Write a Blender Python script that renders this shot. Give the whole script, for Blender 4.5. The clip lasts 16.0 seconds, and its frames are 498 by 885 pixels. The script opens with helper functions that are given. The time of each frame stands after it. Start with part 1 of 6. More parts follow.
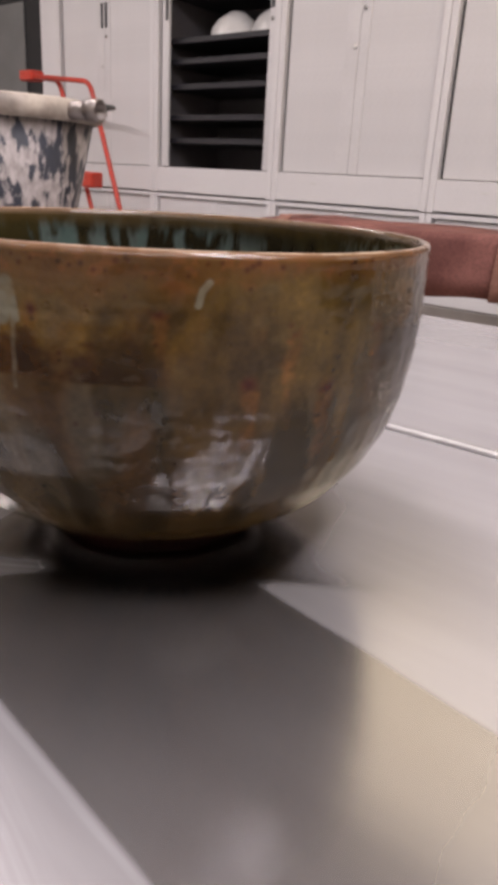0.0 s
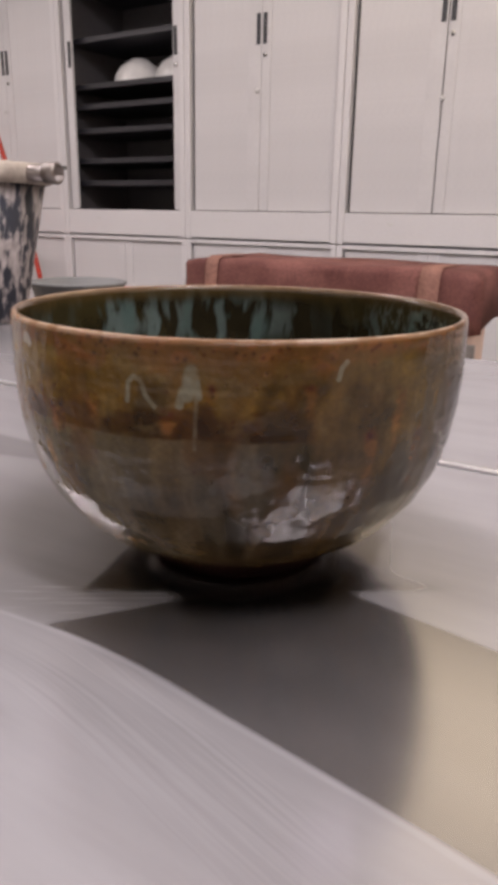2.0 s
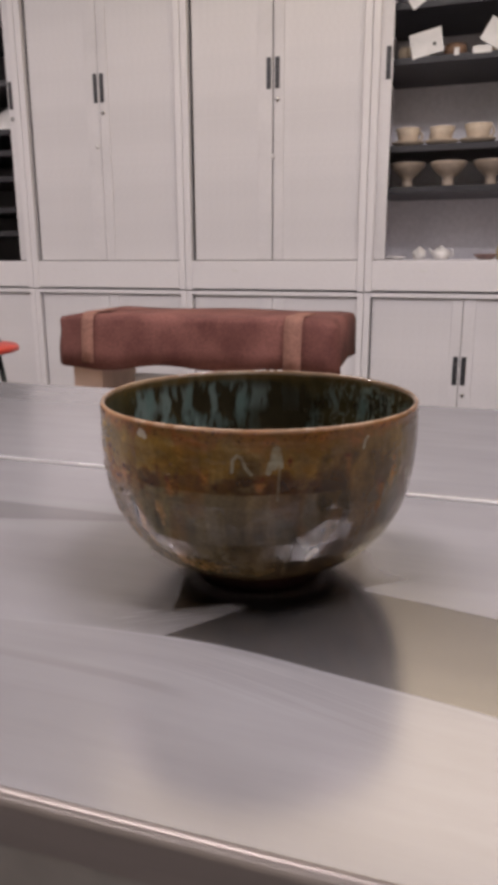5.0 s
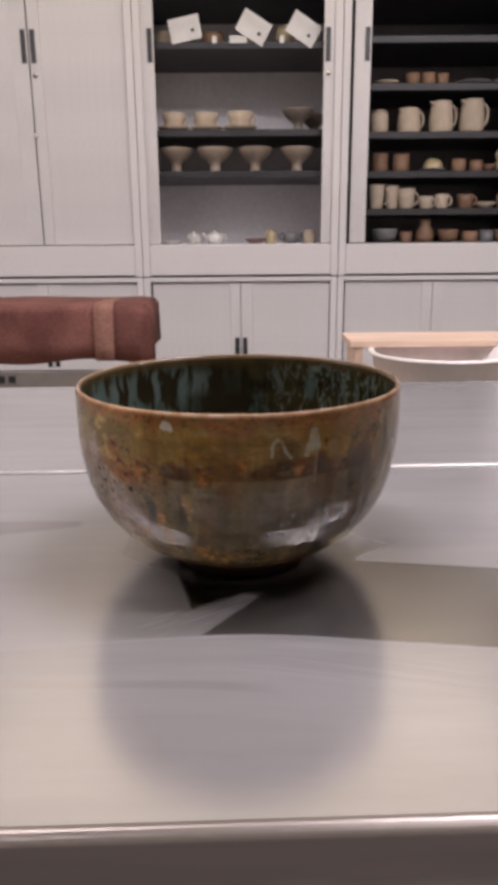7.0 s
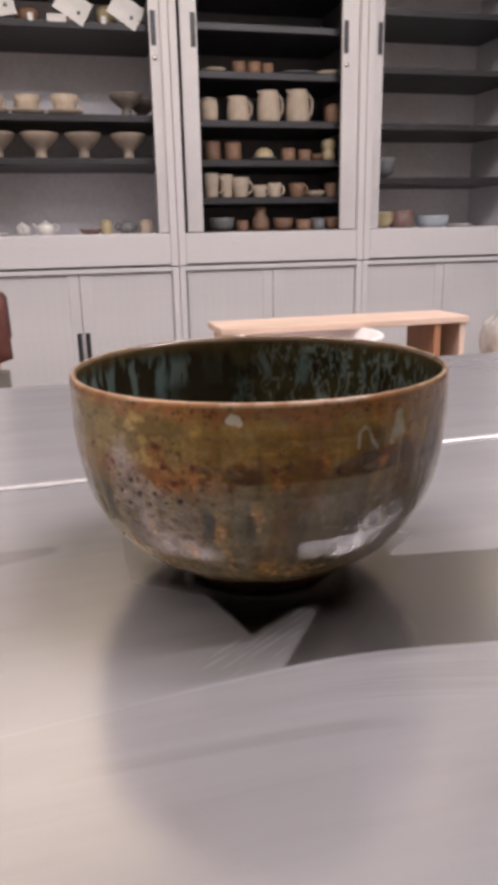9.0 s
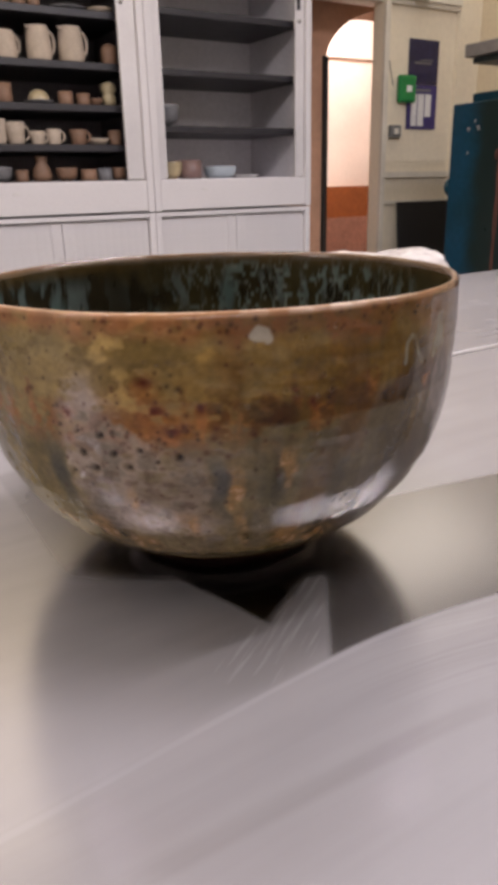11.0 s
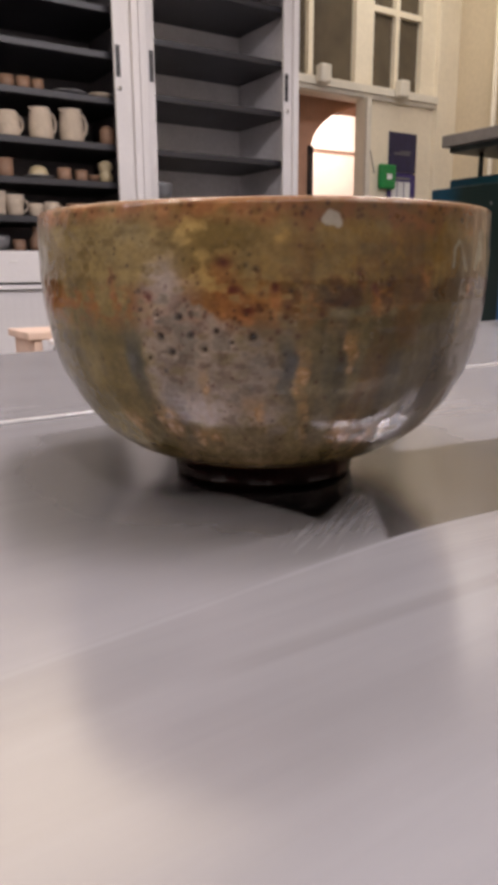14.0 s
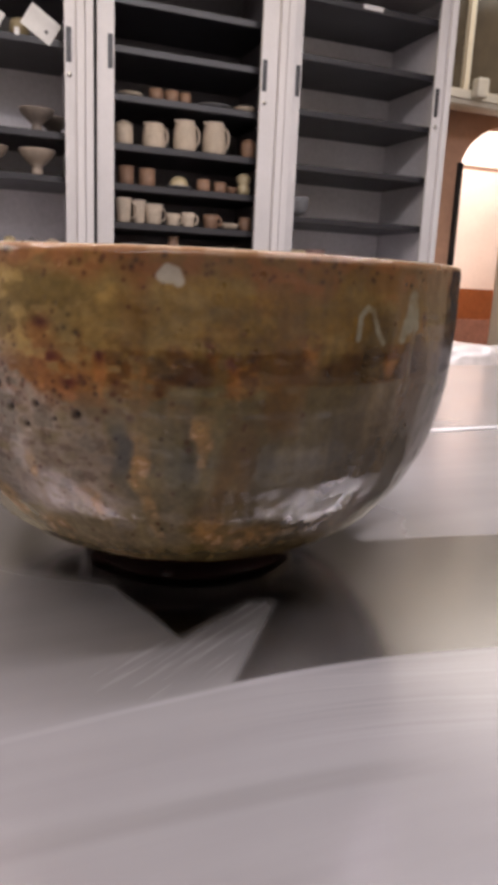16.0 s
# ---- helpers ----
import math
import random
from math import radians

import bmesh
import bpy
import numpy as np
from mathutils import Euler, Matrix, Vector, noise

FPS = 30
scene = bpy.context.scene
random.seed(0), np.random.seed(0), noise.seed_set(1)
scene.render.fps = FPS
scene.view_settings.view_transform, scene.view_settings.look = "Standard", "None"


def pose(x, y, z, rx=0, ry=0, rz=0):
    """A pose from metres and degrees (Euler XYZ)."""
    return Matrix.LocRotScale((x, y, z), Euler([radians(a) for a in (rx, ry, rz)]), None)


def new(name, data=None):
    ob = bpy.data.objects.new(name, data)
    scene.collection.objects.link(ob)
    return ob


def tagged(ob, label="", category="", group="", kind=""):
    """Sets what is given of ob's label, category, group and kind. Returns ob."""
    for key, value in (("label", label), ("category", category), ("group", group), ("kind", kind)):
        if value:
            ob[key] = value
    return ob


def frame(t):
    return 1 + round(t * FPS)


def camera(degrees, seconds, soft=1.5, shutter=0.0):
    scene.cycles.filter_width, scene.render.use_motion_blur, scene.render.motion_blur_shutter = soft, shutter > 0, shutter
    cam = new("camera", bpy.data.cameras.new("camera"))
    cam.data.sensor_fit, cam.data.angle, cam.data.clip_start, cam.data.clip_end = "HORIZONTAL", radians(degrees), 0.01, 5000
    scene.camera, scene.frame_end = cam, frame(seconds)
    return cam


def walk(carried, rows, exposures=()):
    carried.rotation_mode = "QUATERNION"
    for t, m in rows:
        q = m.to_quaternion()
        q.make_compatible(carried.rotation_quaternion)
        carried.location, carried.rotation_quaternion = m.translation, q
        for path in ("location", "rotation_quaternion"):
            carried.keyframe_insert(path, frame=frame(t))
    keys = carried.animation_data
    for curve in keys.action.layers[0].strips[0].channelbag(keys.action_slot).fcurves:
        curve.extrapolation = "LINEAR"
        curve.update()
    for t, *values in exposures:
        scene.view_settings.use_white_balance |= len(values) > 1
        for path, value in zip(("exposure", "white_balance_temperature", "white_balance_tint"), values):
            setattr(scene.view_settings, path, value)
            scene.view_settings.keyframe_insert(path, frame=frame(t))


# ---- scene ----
cam = camera(38.34, 16.0, soft=5.5)
# seconds, eye x y z, yaw, pitch, roll
ROWS = [
    (0.0, 0.2377, -3.5202, 1.0463, 38.52, -20.12, 3.27),
    (0.5, 0.2355, -3.5409, 1.0517, 37.73, -19.92, 3.27),
    (1.0, 0.2363, -3.5634, 1.0641, 36.73, -19.37, 2.14),
    (1.5, 0.2240, -3.5888, 1.0742, 35.32, -18.28, 1.31),
    (2.0, 0.2089, -3.6103, 1.0690, 31.78, -17.49, 1.09),
    (2.5, 0.1885, -3.6354, 1.0730, 27.85, -16.23, 1.07),
    (3.0, 0.1696, -3.6422, 1.0714, 22.74, -15.62, 1.06),
    (5.5, 0.1681, -3.7952, 1.1264, 16.51, -13.88, -1.12),
    (6.0, 0.1203, -3.7983, 1.1266, 9.54, -13.48, -1.19),
    (6.5, 0.0671, -3.8044, 1.1237, 3.94, -14.59, -0.82),
    (7.0, 0.0199, -3.7914, 1.1181, -0.25, -15.78, -0.47),
    (7.5, -0.0340, -3.7729, 1.1198, -7.77, -16.13, 0.29),
    (8.0, -0.0702, -3.7708, 1.1160, -10.30, -17.48, -0.01),
    (8.5, -0.0796, -3.7484, 1.1079, -12.40, -17.45, -1.33),
    (9.0, -0.0942, -3.7124, 1.1013, -14.23, -16.46, -1.19),
    (9.5, -0.1043, -3.6649, 1.0884, -19.16, -17.32, -2.08),
    (12.0, -0.1836, -3.5968, 1.0625, -35.50, -19.77, -1.70),
    (12.5, -0.2036, -3.6108, 1.0652, -36.61, -19.01, -2.61),
    (13.0, -0.2183, -3.6195, 1.0454, -36.74, -17.68, -0.70),
    (13.5, -0.2094, -3.6163, 1.0211, -34.74, -15.80, -0.67),
    (14.0, -0.1944, -3.6167, 1.0022, -32.95, -13.57, -0.30),
    (14.5, -0.1826, -3.6201, 0.9930, -30.87, -12.07, -0.33),
    (15.0, -0.1540, -3.6262, 0.9923, -29.51, -11.76, 0.89),
    (15.5, -0.1194, -3.6266, 0.9990, -26.78, -12.41, 1.77),
    (16.0, -0.0792, -3.6076, 1.0197, -22.20, -12.86, 2.62),
]
walk(cam, [(t, pose(x, y, z, 90 + pitch, 0, yaw) @ pose(0, 0, 0, 0, 0, roll)) for t, x, y, z, yaw, pitch, roll in ROWS],
     exposures=[(0.0, 0.08), (1.5, 0.0), (3.0, -0.08), (6.5, -0.16), (8.0, -0.1), (9.5, 0.0), (12.0, 0.0), (16.0, 0.0)])

# ---- light ----
world = bpy.data.worlds.new("world")
scene.world = world
world.use_nodes = True
world.node_tree.nodes["Background"].inputs[0].default_value = (0.75, 0.8, 0.9, 1)
world.node_tree.nodes["Background"].inputs[1].default_value = 0.02
CEIL = 3.5

# ceiling strip lights and one added fill: x, y, length, turn, watts, width, colour
LAMPS = [
    (-3.05, -2.73, 5.6, -8.9, 128, 0.03, (1.0, 0.90, 0.90)),
    (1.75, -3.09, 2.5, 5.7, 78, 0.03, (0.98, 0.91, 0.96)),
    (1.85, -3.86, 2.4, 0, 74, 0.03, (0.98, 0.91, 0.96)),
    (1.60, -1.90, 2.6, 0, 4, 1.00, (0.97, 0.93, 1.0)),
    (-2.40, -1.70, 2.2, 0, 3, 1.00, (0.98, 0.93, 0.98)),
    (0.0, -0.34, 3.2, 0, 33, 1.70, (1.0, 0.83, 0.58)),
    # fill added over the doorway to brighten the cream panel, no known fitting
    (3.55, 0.00, 1.5, 0, 15, 1.20, (1.0, 0.92, 0.82)),
    (-1.60, -5.70, 2.4, 0, 30, 0.40, (1.0, 0.93, 0.95)),
    (1.80, -5.70, 2.4, 0, 35, 0.40, (1.0, 0.93, 0.95)),
]
for lx, ly, length, turn, watts, wide, tone in LAMPS:
    data = bpy.data.lights.new("strip_or_fill_lamp", "AREA")
    data.shape, data.size, data.size_y, data.energy, data.color = "RECTANGLE", length, wide, watts, tone
    new("strip_or_fill_lamp", data).matrix_world = pose(lx, ly, CEIL - 0.105, 0, 0, turn)
# lamp of the corridor beyond the doorway
data = bpy.data.lights.new("corridor_lamp", "AREA")
data.shape, data.size, data.size_y, data.energy, data.color = "RECTANGLE", 1.2, 0.6, 95, (1.0, 0.92, 0.85)
new("corridor_lamp", data).matrix_world = pose(4.4, 2.0, 3.2)


# ---- materials ----
def material(name, color, rough=0.5, metal=0.0, grain=0.0, scale=60.0, dark=None, blotch=3.0, bump=0.0, bump_scale=None,
             stretch=(1, 1, 1), vary=0.0, coat=0.0, spec=0.5, split=(0.38, 0.62)):
    """A surface with variation at two scales, fine grain and relief."""
    m = bpy.data.materials.new(name)
    m.use_nodes = True
    nt = m.node_tree
    n, l = nt.nodes, nt.links
    b = n["Principled BSDF"]
    b.inputs["Roughness"].default_value = rough
    b.inputs["Metallic"].default_value = metal
    b.inputs["Coat Weight"].default_value = coat
    b.inputs["Specular IOR Level"].default_value = spec
    tc = n.new("ShaderNodeTexCoord")
    mp = n.new("ShaderNodeMapping")
    mp.inputs["Scale"].default_value = stretch
    l.new(tc.outputs["Object"], mp.inputs["Vector"])
    big, fine = n.new("ShaderNodeTexNoise"), n.new("ShaderNodeTexNoise")
    big.inputs["Scale"].default_value, big.inputs["Detail"].default_value = blotch, 4
    fine.inputs["Scale"].default_value, fine.inputs["Detail"].default_value = scale, 5
    l.new(mp.outputs[0], big.inputs["Vector"])
    l.new(mp.outputs[0], fine.inputs["Vector"])
    c2 = dark or tuple(0.82 * v for v in color)
    mix = n.new("ShaderNodeMix")
    mix.data_type = "RGBA"
    mix.inputs["A"].default_value, mix.inputs["B"].default_value = (*c2, 1), (*color, 1)
    ramp = n.new("ShaderNodeMapRange")
    ramp.inputs["From Min"].default_value, ramp.inputs["From Max"].default_value = split
    l.new(big.outputs["Fac"], ramp.inputs["Value"])
    l.new(ramp.outputs[0], mix.inputs["Factor"])
    hsv = n.new("ShaderNodeHueSaturation")
    l.new(mix.outputs["Result"], hsv.inputs["Color"])
    amount = n.new("ShaderNodeMapRange")
    amount.inputs["From Min"].default_value, amount.inputs["From Max"].default_value = 0.3, 0.7
    amount.inputs["To Min"].default_value, amount.inputs["To Max"].default_value = 1 - grain, 1 + grain
    l.new(fine.outputs["Fac"], amount.inputs["Value"])
    value = amount.outputs[0]
    if vary:
        info = n.new("ShaderNodeObjectInfo")
        shift = n.new("ShaderNodeMapRange")
        shift.inputs["To Min"].default_value, shift.inputs["To Max"].default_value = 1 - vary, 1 + vary
        l.new(info.outputs["Random"], shift.inputs["Value"])
        mul = n.new("ShaderNodeMath")
        mul.operation = "MULTIPLY"
        l.new(value, mul.inputs[0])
        l.new(shift.outputs[0], mul.inputs[1])
        value = mul.outputs[0]
    l.new(value, hsv.inputs["Value"])
    l.new(hsv.outputs[0], b.inputs["Base Color"])
    rr = n.new("ShaderNodeMapRange")
    rr.inputs["To Min"].default_value, rr.inputs["To Max"].default_value = max(0.02, rough * 0.8), min(1, rough * 1.2)
    l.new(big.outputs["Fac"], rr.inputs["Value"])
    l.new(rr.outputs[0], b.inputs["Roughness"])
    if bump:
        bp = n.new("ShaderNodeBump")
        bp.inputs["Strength"].default_value, bp.inputs["Distance"].default_value = bump, 0.002
        l.new(fine.outputs["Fac"], bp.inputs["Height"])
        l.new(bp.outputs[0], b.inputs["Normal"])
    return m


M = {
    "enamel": material("grey_enamel", (0.69, 0.665, 0.675), 0.42, grain=0.03, scale=90, dark=(0.65, 0.625, 0.635), blotch=1.2, bump=0.04),
    "slat": material("tambour_plastic", (0.69, 0.665, 0.675), 0.36, grain=0.025, scale=70, vary=0.006, blotch=1.0, bump=0.03),
    "inner_light": material("grey_lining", (0.80, 0.775, 0.81), 0.55, grain=0.06, scale=40, blotch=2),
    "inner_dark": material("charcoal_lining", (0.125, 0.115, 0.12), 0.6, grain=0.08, scale=40, blotch=2),
    # same grey lining, with the shade of its crowded shelves put into the colour
    "inner_shaded": material("shaded_grey_lining", (0.16, 0.148, 0.16), 0.6, grain=0.1, scale=40, blotch=2),
    "shelf": material("charcoal_shelf", (0.026, 0.025, 0.031), 0.4, grain=0.1, scale=60, blotch=3),
    "groove": material("gap_shade", (0.02, 0.02, 0.022), 0.7, grain=0.1),
    "handle": material("black_handle", (0.03, 0.03, 0.035), 0.35, grain=0.1),
    "chrome": material("steel_lock", (0.6, 0.6, 0.6), 0.25, 1.0, grain=0.05),
    "plaster": material("cream_plaster", (0.62, 0.52, 0.37), 0.75, grain=0.05, scale=35, dark=(0.55, 0.46, 0.33), blotch=1.5, bump=0.15),
    "wall": material("white_plaster", (0.80, 0.77, 0.71), 0.75, grain=0.04, scale=40, blotch=1.2, bump=0.15),
    "cream": material("cream_gloss_paint", (0.80, 0.72, 0.58), 0.4, grain=0.04, scale=30, dark=(0.75, 0.67, 0.53), blotch=2, bump=0.08),
    "offwhite": material("offwhite_gloss_paint", (0.72, 0.67, 0.58), 0.4, grain=0.04, scale=30, blotch=2, bump=0.08),
    "ceiling": material("ceiling_paint", (0.78, 0.75, 0.70), 0.85, grain=0.03, blotch=0.8),
    "floor": material("floor_vinyl", (0.16, 0.15, 0.15), 0.5, grain=0.15, scale=80, blotch=2),
    "glass_dark": material("dusky_glass", (0.10, 0.08, 0.055), 0.15, grain=0.1, scale=8, dark=(0.075, 0.06, 0.045), blotch=2),
    "black": material("black_board", (0.012, 0.012, 0.014), 0.6, grain=0.2),
    "peach": material("peach_plaster", (0.62, 0.36, 0.24), 0.75, grain=0.06, scale=30, blotch=2, bump=0.1),
    "pink_wall": material("pale_pink_plaster", (0.84, 0.75, 0.70), 0.75, grain=0.03, scale=30, blotch=1),
    "dado": material("brown_gloss_dado", (0.27, 0.085, 0.028), 0.3, grain=0.12, scale=20, blotch=2),
    "skirting": material("worn_red_tile", (0.30, 0.15, 0.11), 0.5, grain=0.15, scale=25, blotch=3),
    "kiln": material("teal_enamel", (0.003, 0.030, 0.052), 0.34, grain=0.1, scale=30, dark=(0.003, 0.032, 0.040), blotch=2.5, spec=0.22),
    "kiln_dark": material("dark_teal_enamel", (0.004, 0.022, 0.029), 0.25, grain=0.25, scale=30, dark=(0.008, 0.010, 0.007), blotch=3, spec=0.25),
    "kiln_blue": material("blue_enamel", (0.008, 0.07, 0.19), 0.3, grain=0.1, scale=30, blotch=2.5),
    "grey_steel": material("grey_sheet_steel", (0.22, 0.20, 0.185), 0.45, 0.3, grain=0.1, scale=30, blotch=2),
    "dark_steel": material("dark_steel", (0.03, 0.04, 0.04), 0.4, 0.5, grain=0.1),
    "wood": material("pale_pine", (0.66, 0.49, 0.42), 0.6, grain=0.1, scale=24, dark=(0.55, 0.40, 0.31), blotch=4, stretch=(0.15, 1, 1), bump=0.1),
    "wood_red": material("reddish_wood", (0.33, 0.15, 0.08), 0.6, grain=0.15, scale=30, dark=(0.26, 0.11, 0.06), blotch=5, stretch=(1, 1, 0.2), bump=0.1),
    "dark_rust": material("dark_rust", (0.09, 0.03, 0.02), 0.7, grain=0.2, blotch=20),
    "wood_table": material("worn_beech", (0.33, 0.25, 0.18), 0.6, grain=0.12, scale=24, blotch=4, stretch=(0.15, 1, 1)),
    "cloth": material("brown_canvas", (0.175, 0.074, 0.062), 0.9, grain=0.2, scale=160, dark=(0.105, 0.040, 0.034), blotch=7, bump=0.3, spec=0.2),
    "cloth_light": material("faded_brown_canvas", (0.26, 0.13, 0.10), 0.9, grain=0.2, scale=160, blotch=14, bump=0.3, spec=0.2),
    "white_plastic": material("white_plastic", (0.86, 0.81, 0.81), 0.35, grain=0.03, blotch=3),
    "bag": material("milky_plastic_film", (0.58, 0.54, 0.525), 0.25, grain=0.08, scale=30, blotch=14, bump=0.3, coat=0.2),
    "red": material("red_paint", (0.52, 0.045, 0.025), 0.35, grain=0.12, scale=40, blotch=5),
    "card": material("white_card", (0.75, 0.74, 0.74), 0.8, grain=0.02, blotch=6),
    "navy": material("navy_print", (0.018, 0.016, 0.06), 0.4, grain=0.2, scale=25, blotch=6),
    "violet": material("violet_print", (0.05, 0.035, 0.16), 0.4, grain=0.1, blotch=6),
    "green": material("green_plastic", (0.012, 0.22, 0.055), 0.3, grain=0.05),
    "yellow": material("yellow_label", (0.65, 0.36, 0.01), 0.5, grain=0.08),
    "lamp_body": material("white_sheet_steel", (0.75, 0.75, 0.75), 0.5, grain=0.03),
    # pottery
    "bisque": material("cream_bisque", (0.52, 0.43, 0.34), 0.75, grain=0.06, scale=90, blotch=14, vary=0.08, bump=0.1),
    "buff": material("buff_stoneware", (0.36, 0.29, 0.23), 0.65, grain=0.08, scale=90, blotch=14, vary=0.12, bump=0.1),
    "brown": material("brown_stoneware", (0.24, 0.14, 0.09), 0.6, grain=0.1, scale=90, blotch=14, vary=0.15, bump=0.1),
    "greypot": material("grey_stoneware", (0.16, 0.16, 0.17), 0.45, grain=0.1, scale=90, blotch=14, vary=0.1),
    "whitepot": material("white_glaze", (0.70, 0.68, 0.67), 0.25, grain=0.04, scale=60, blotch=10),
    "yellowpot": material("yellow_glaze", (0.44, 0.36, 0.22), 0.35, grain=0.08, scale=60, blotch=10),
    "pinkpot": material("pink_glaze", (0.20, 0.125, 0.115), 0.4, grain=0.12, scale=40, blotch=25),
    "bluepot": material("pale_blue_glaze", (0.40, 0.46, 0.52), 0.3, grain=0.06, scale=60, blotch=10),
    "dark_glaze": material("dark_brown_glaze", (0.035, 0.028, 0.03), 0.12, grain=0.3, scale=30, dark=(0.08, 0.05, 0.045), blotch=22),
    "greyplastic": material("grey_plastic", (0.17, 0.17, 0.17), 0.5, grain=0.06),
}


# ---- building helpers ----
def part(name, bm, mat, parent=None, label="", smooth=False):
    """Links a bmesh as one mesh object, under a thing or a part if one is given."""
    me = bpy.data.meshes.new(name)
    bm.normal_update()
    bm.to_mesh(me)
    bm.free()
    if smooth:
        me.shade_smooth()
    me.materials.append(mat)
    ob = new(name, me)
    ob.parent = parent
    if label:
        tagged(ob, label)
    return ob


def thing(name, at, label, category, group="", turn=0.0):
    ob = new(name)
    ob.matrix_world = pose(*at, 0, 0, turn)
    ob.empty_display_size = 0.1
    return tagged(ob, label, category, group)


def add_box(bm, x0, x1, y0, y1, z0, z1):
    v = [bm.verts.new((x, y, z)) for x in (x0, x1) for y in (y0, y1) for z in (z0, z1)]
    for f in ((0, 1, 3, 2), (4, 6, 7, 5), (0, 4, 5, 1), (2, 3, 7, 6), (0, 2, 6, 4), (1, 5, 7, 3)):
        bm.faces.new([v[i] for i in f])
    return bm


def box(*size, bevel=0.0, seg=2):
    bm = add_box(bmesh.new(), *size)
    if bevel:
        bmesh.ops.bevel(bm, geom=bm.edges[:], offset=bevel, segments=seg, affect="EDGES", profile=0.5)
    return bm


def boxes(*sizes):
    bm = bmesh.new()
    for s in sizes:
        add_box(bm, *s)
    return bm


def lathe(profile, n=40, wobble=0.0, seed=0):
    """A turned form from (radius, height) pairs; a radius of 0 closes it."""
    bm = bmesh.new()
    rings = []
    rnd = random.Random(seed)
    ph = [rnd.uniform(0, 6.28) for _ in range(3)]
    for r, z in profile:
        if r <= 1e-6:
            rings.append([bm.verts.new((0, 0, z))])
        else:
            ring = []
            for k in range(n):
                a = 2 * math.pi * k / n
                s = 1 + wobble * (math.sin(2 * a + ph[0]) + 0.5 * math.sin(3 * a + ph[1] + 20 * z))
                ring.append(bm.verts.new((r * s * math.cos(a), r * s * math.sin(a), z)))
            rings.append(ring)
    for a, b in zip(rings, rings[1:]):
        for k in range(n):
            j = (k + 1) % n
            if len(a) == 1 and len(b) > 1:
                bm.faces.new((a[0], b[k], b[j]))
            elif len(b) == 1 and len(a) > 1:
                bm.faces.new((a[k], a[j], b[0]))
            elif len(a) > 1:
                bm.faces.new((a[k], a[j], b[j], b[k]))
    bmesh.ops.recalc_face_normals(bm, faces=bm.faces[:])
    return bm


def tube(points, r, n=10, bm=None):
    """A round rod along points."""
    bm = bm or bmesh.new()
    pts = [Vector(p) for p in points]
    rings = []
    for i, p in enumerate(pts):
        d = ((pts[min(i + 1, len(pts) - 1)] - pts[max(i - 1, 0)])).normalized()
        a = d.orthogonal().normalized() if not rings else (last - d * last.dot(d)).normalized()
        last = a
        b = d.cross(a)
        rings.append([bm.verts.new(p + r * (math.cos(2 * math.pi * k / n) * a + math.sin(2 * math.pi * k / n) * b)) for k in range(n)])
    for a, b in zip(rings, rings[1:]):
        for k in range(n):
            bm.faces.new((a[k], a[(k + 1) % n], b[(k + 1) % n], b[k]))
    bm.faces.new(rings[0][::-1])
    bm.faces.new(rings[-1])
    return bm


def rounded(points, radius=0.06, n=5):
    """Points with the inner corners rounded."""
    pts = [Vector(p) for p in points]
    out = [pts[0]]
    for a, b, c in zip(pts, pts[1:], pts[2:]):
        p, q = b + (a - b).normalized() * radius, b + (c - b).normalized() * radius
        out += [(p * (1 - s) + b * s) * (1 - s) + (b * (1 - s) + q * s) * s for s in (k / n for k in range(n + 1))]
    return out + [pts[-1]]


def structure(name, bm, mat, label="", smooth=False):
    return tagged(part(name, bm, mat, None, label, smooth), kind="structure")


# ---- the room ----
WALL_Y, EAST, WEST, SOUTH = 0.66, 4.52, -6.3, -7.2
structure("floor", box(WEST - 0.3, EAST + 2.0, SOUTH - 0.3, 4.0, -0.1, 0.0), M["floor"], "dark grey vinyl studio floor")
structure("ceiling", box(WEST - 0.3, EAST + 2.0, SOUTH - 0.3, 4.0, CEIL, CEIL + 0.15), M["ceiling"], "off-white painted studio ceiling")
# wall behind the cabinets, with the doorway and the panes over it left open
DOOR_L = 2.72
structure("wall_north", boxes((WEST, DOOR_L, WALL_Y, WALL_Y + 0.2, 0, CEIL)), M["wall"], "white plastered wall behind the storage cabinets")
structure("wall_south", box(WEST, EAST, SOUTH - 0.2, SOUTH, 0, CEIL), M["wall"], "white plastered wall")
structure("wall_west", box(WEST - 0.2, WEST, SOUTH - 0.2, WALL_Y + 0.2, 0, CEIL), M["wall"], "white plastered wall")
structure("wall_east", box(EAST, EAST + 0.2, SOUTH - 0.2, WALL_Y + 0.2, 0, CEIL), M["plaster"], "cream plastered side wall behind the kiln")

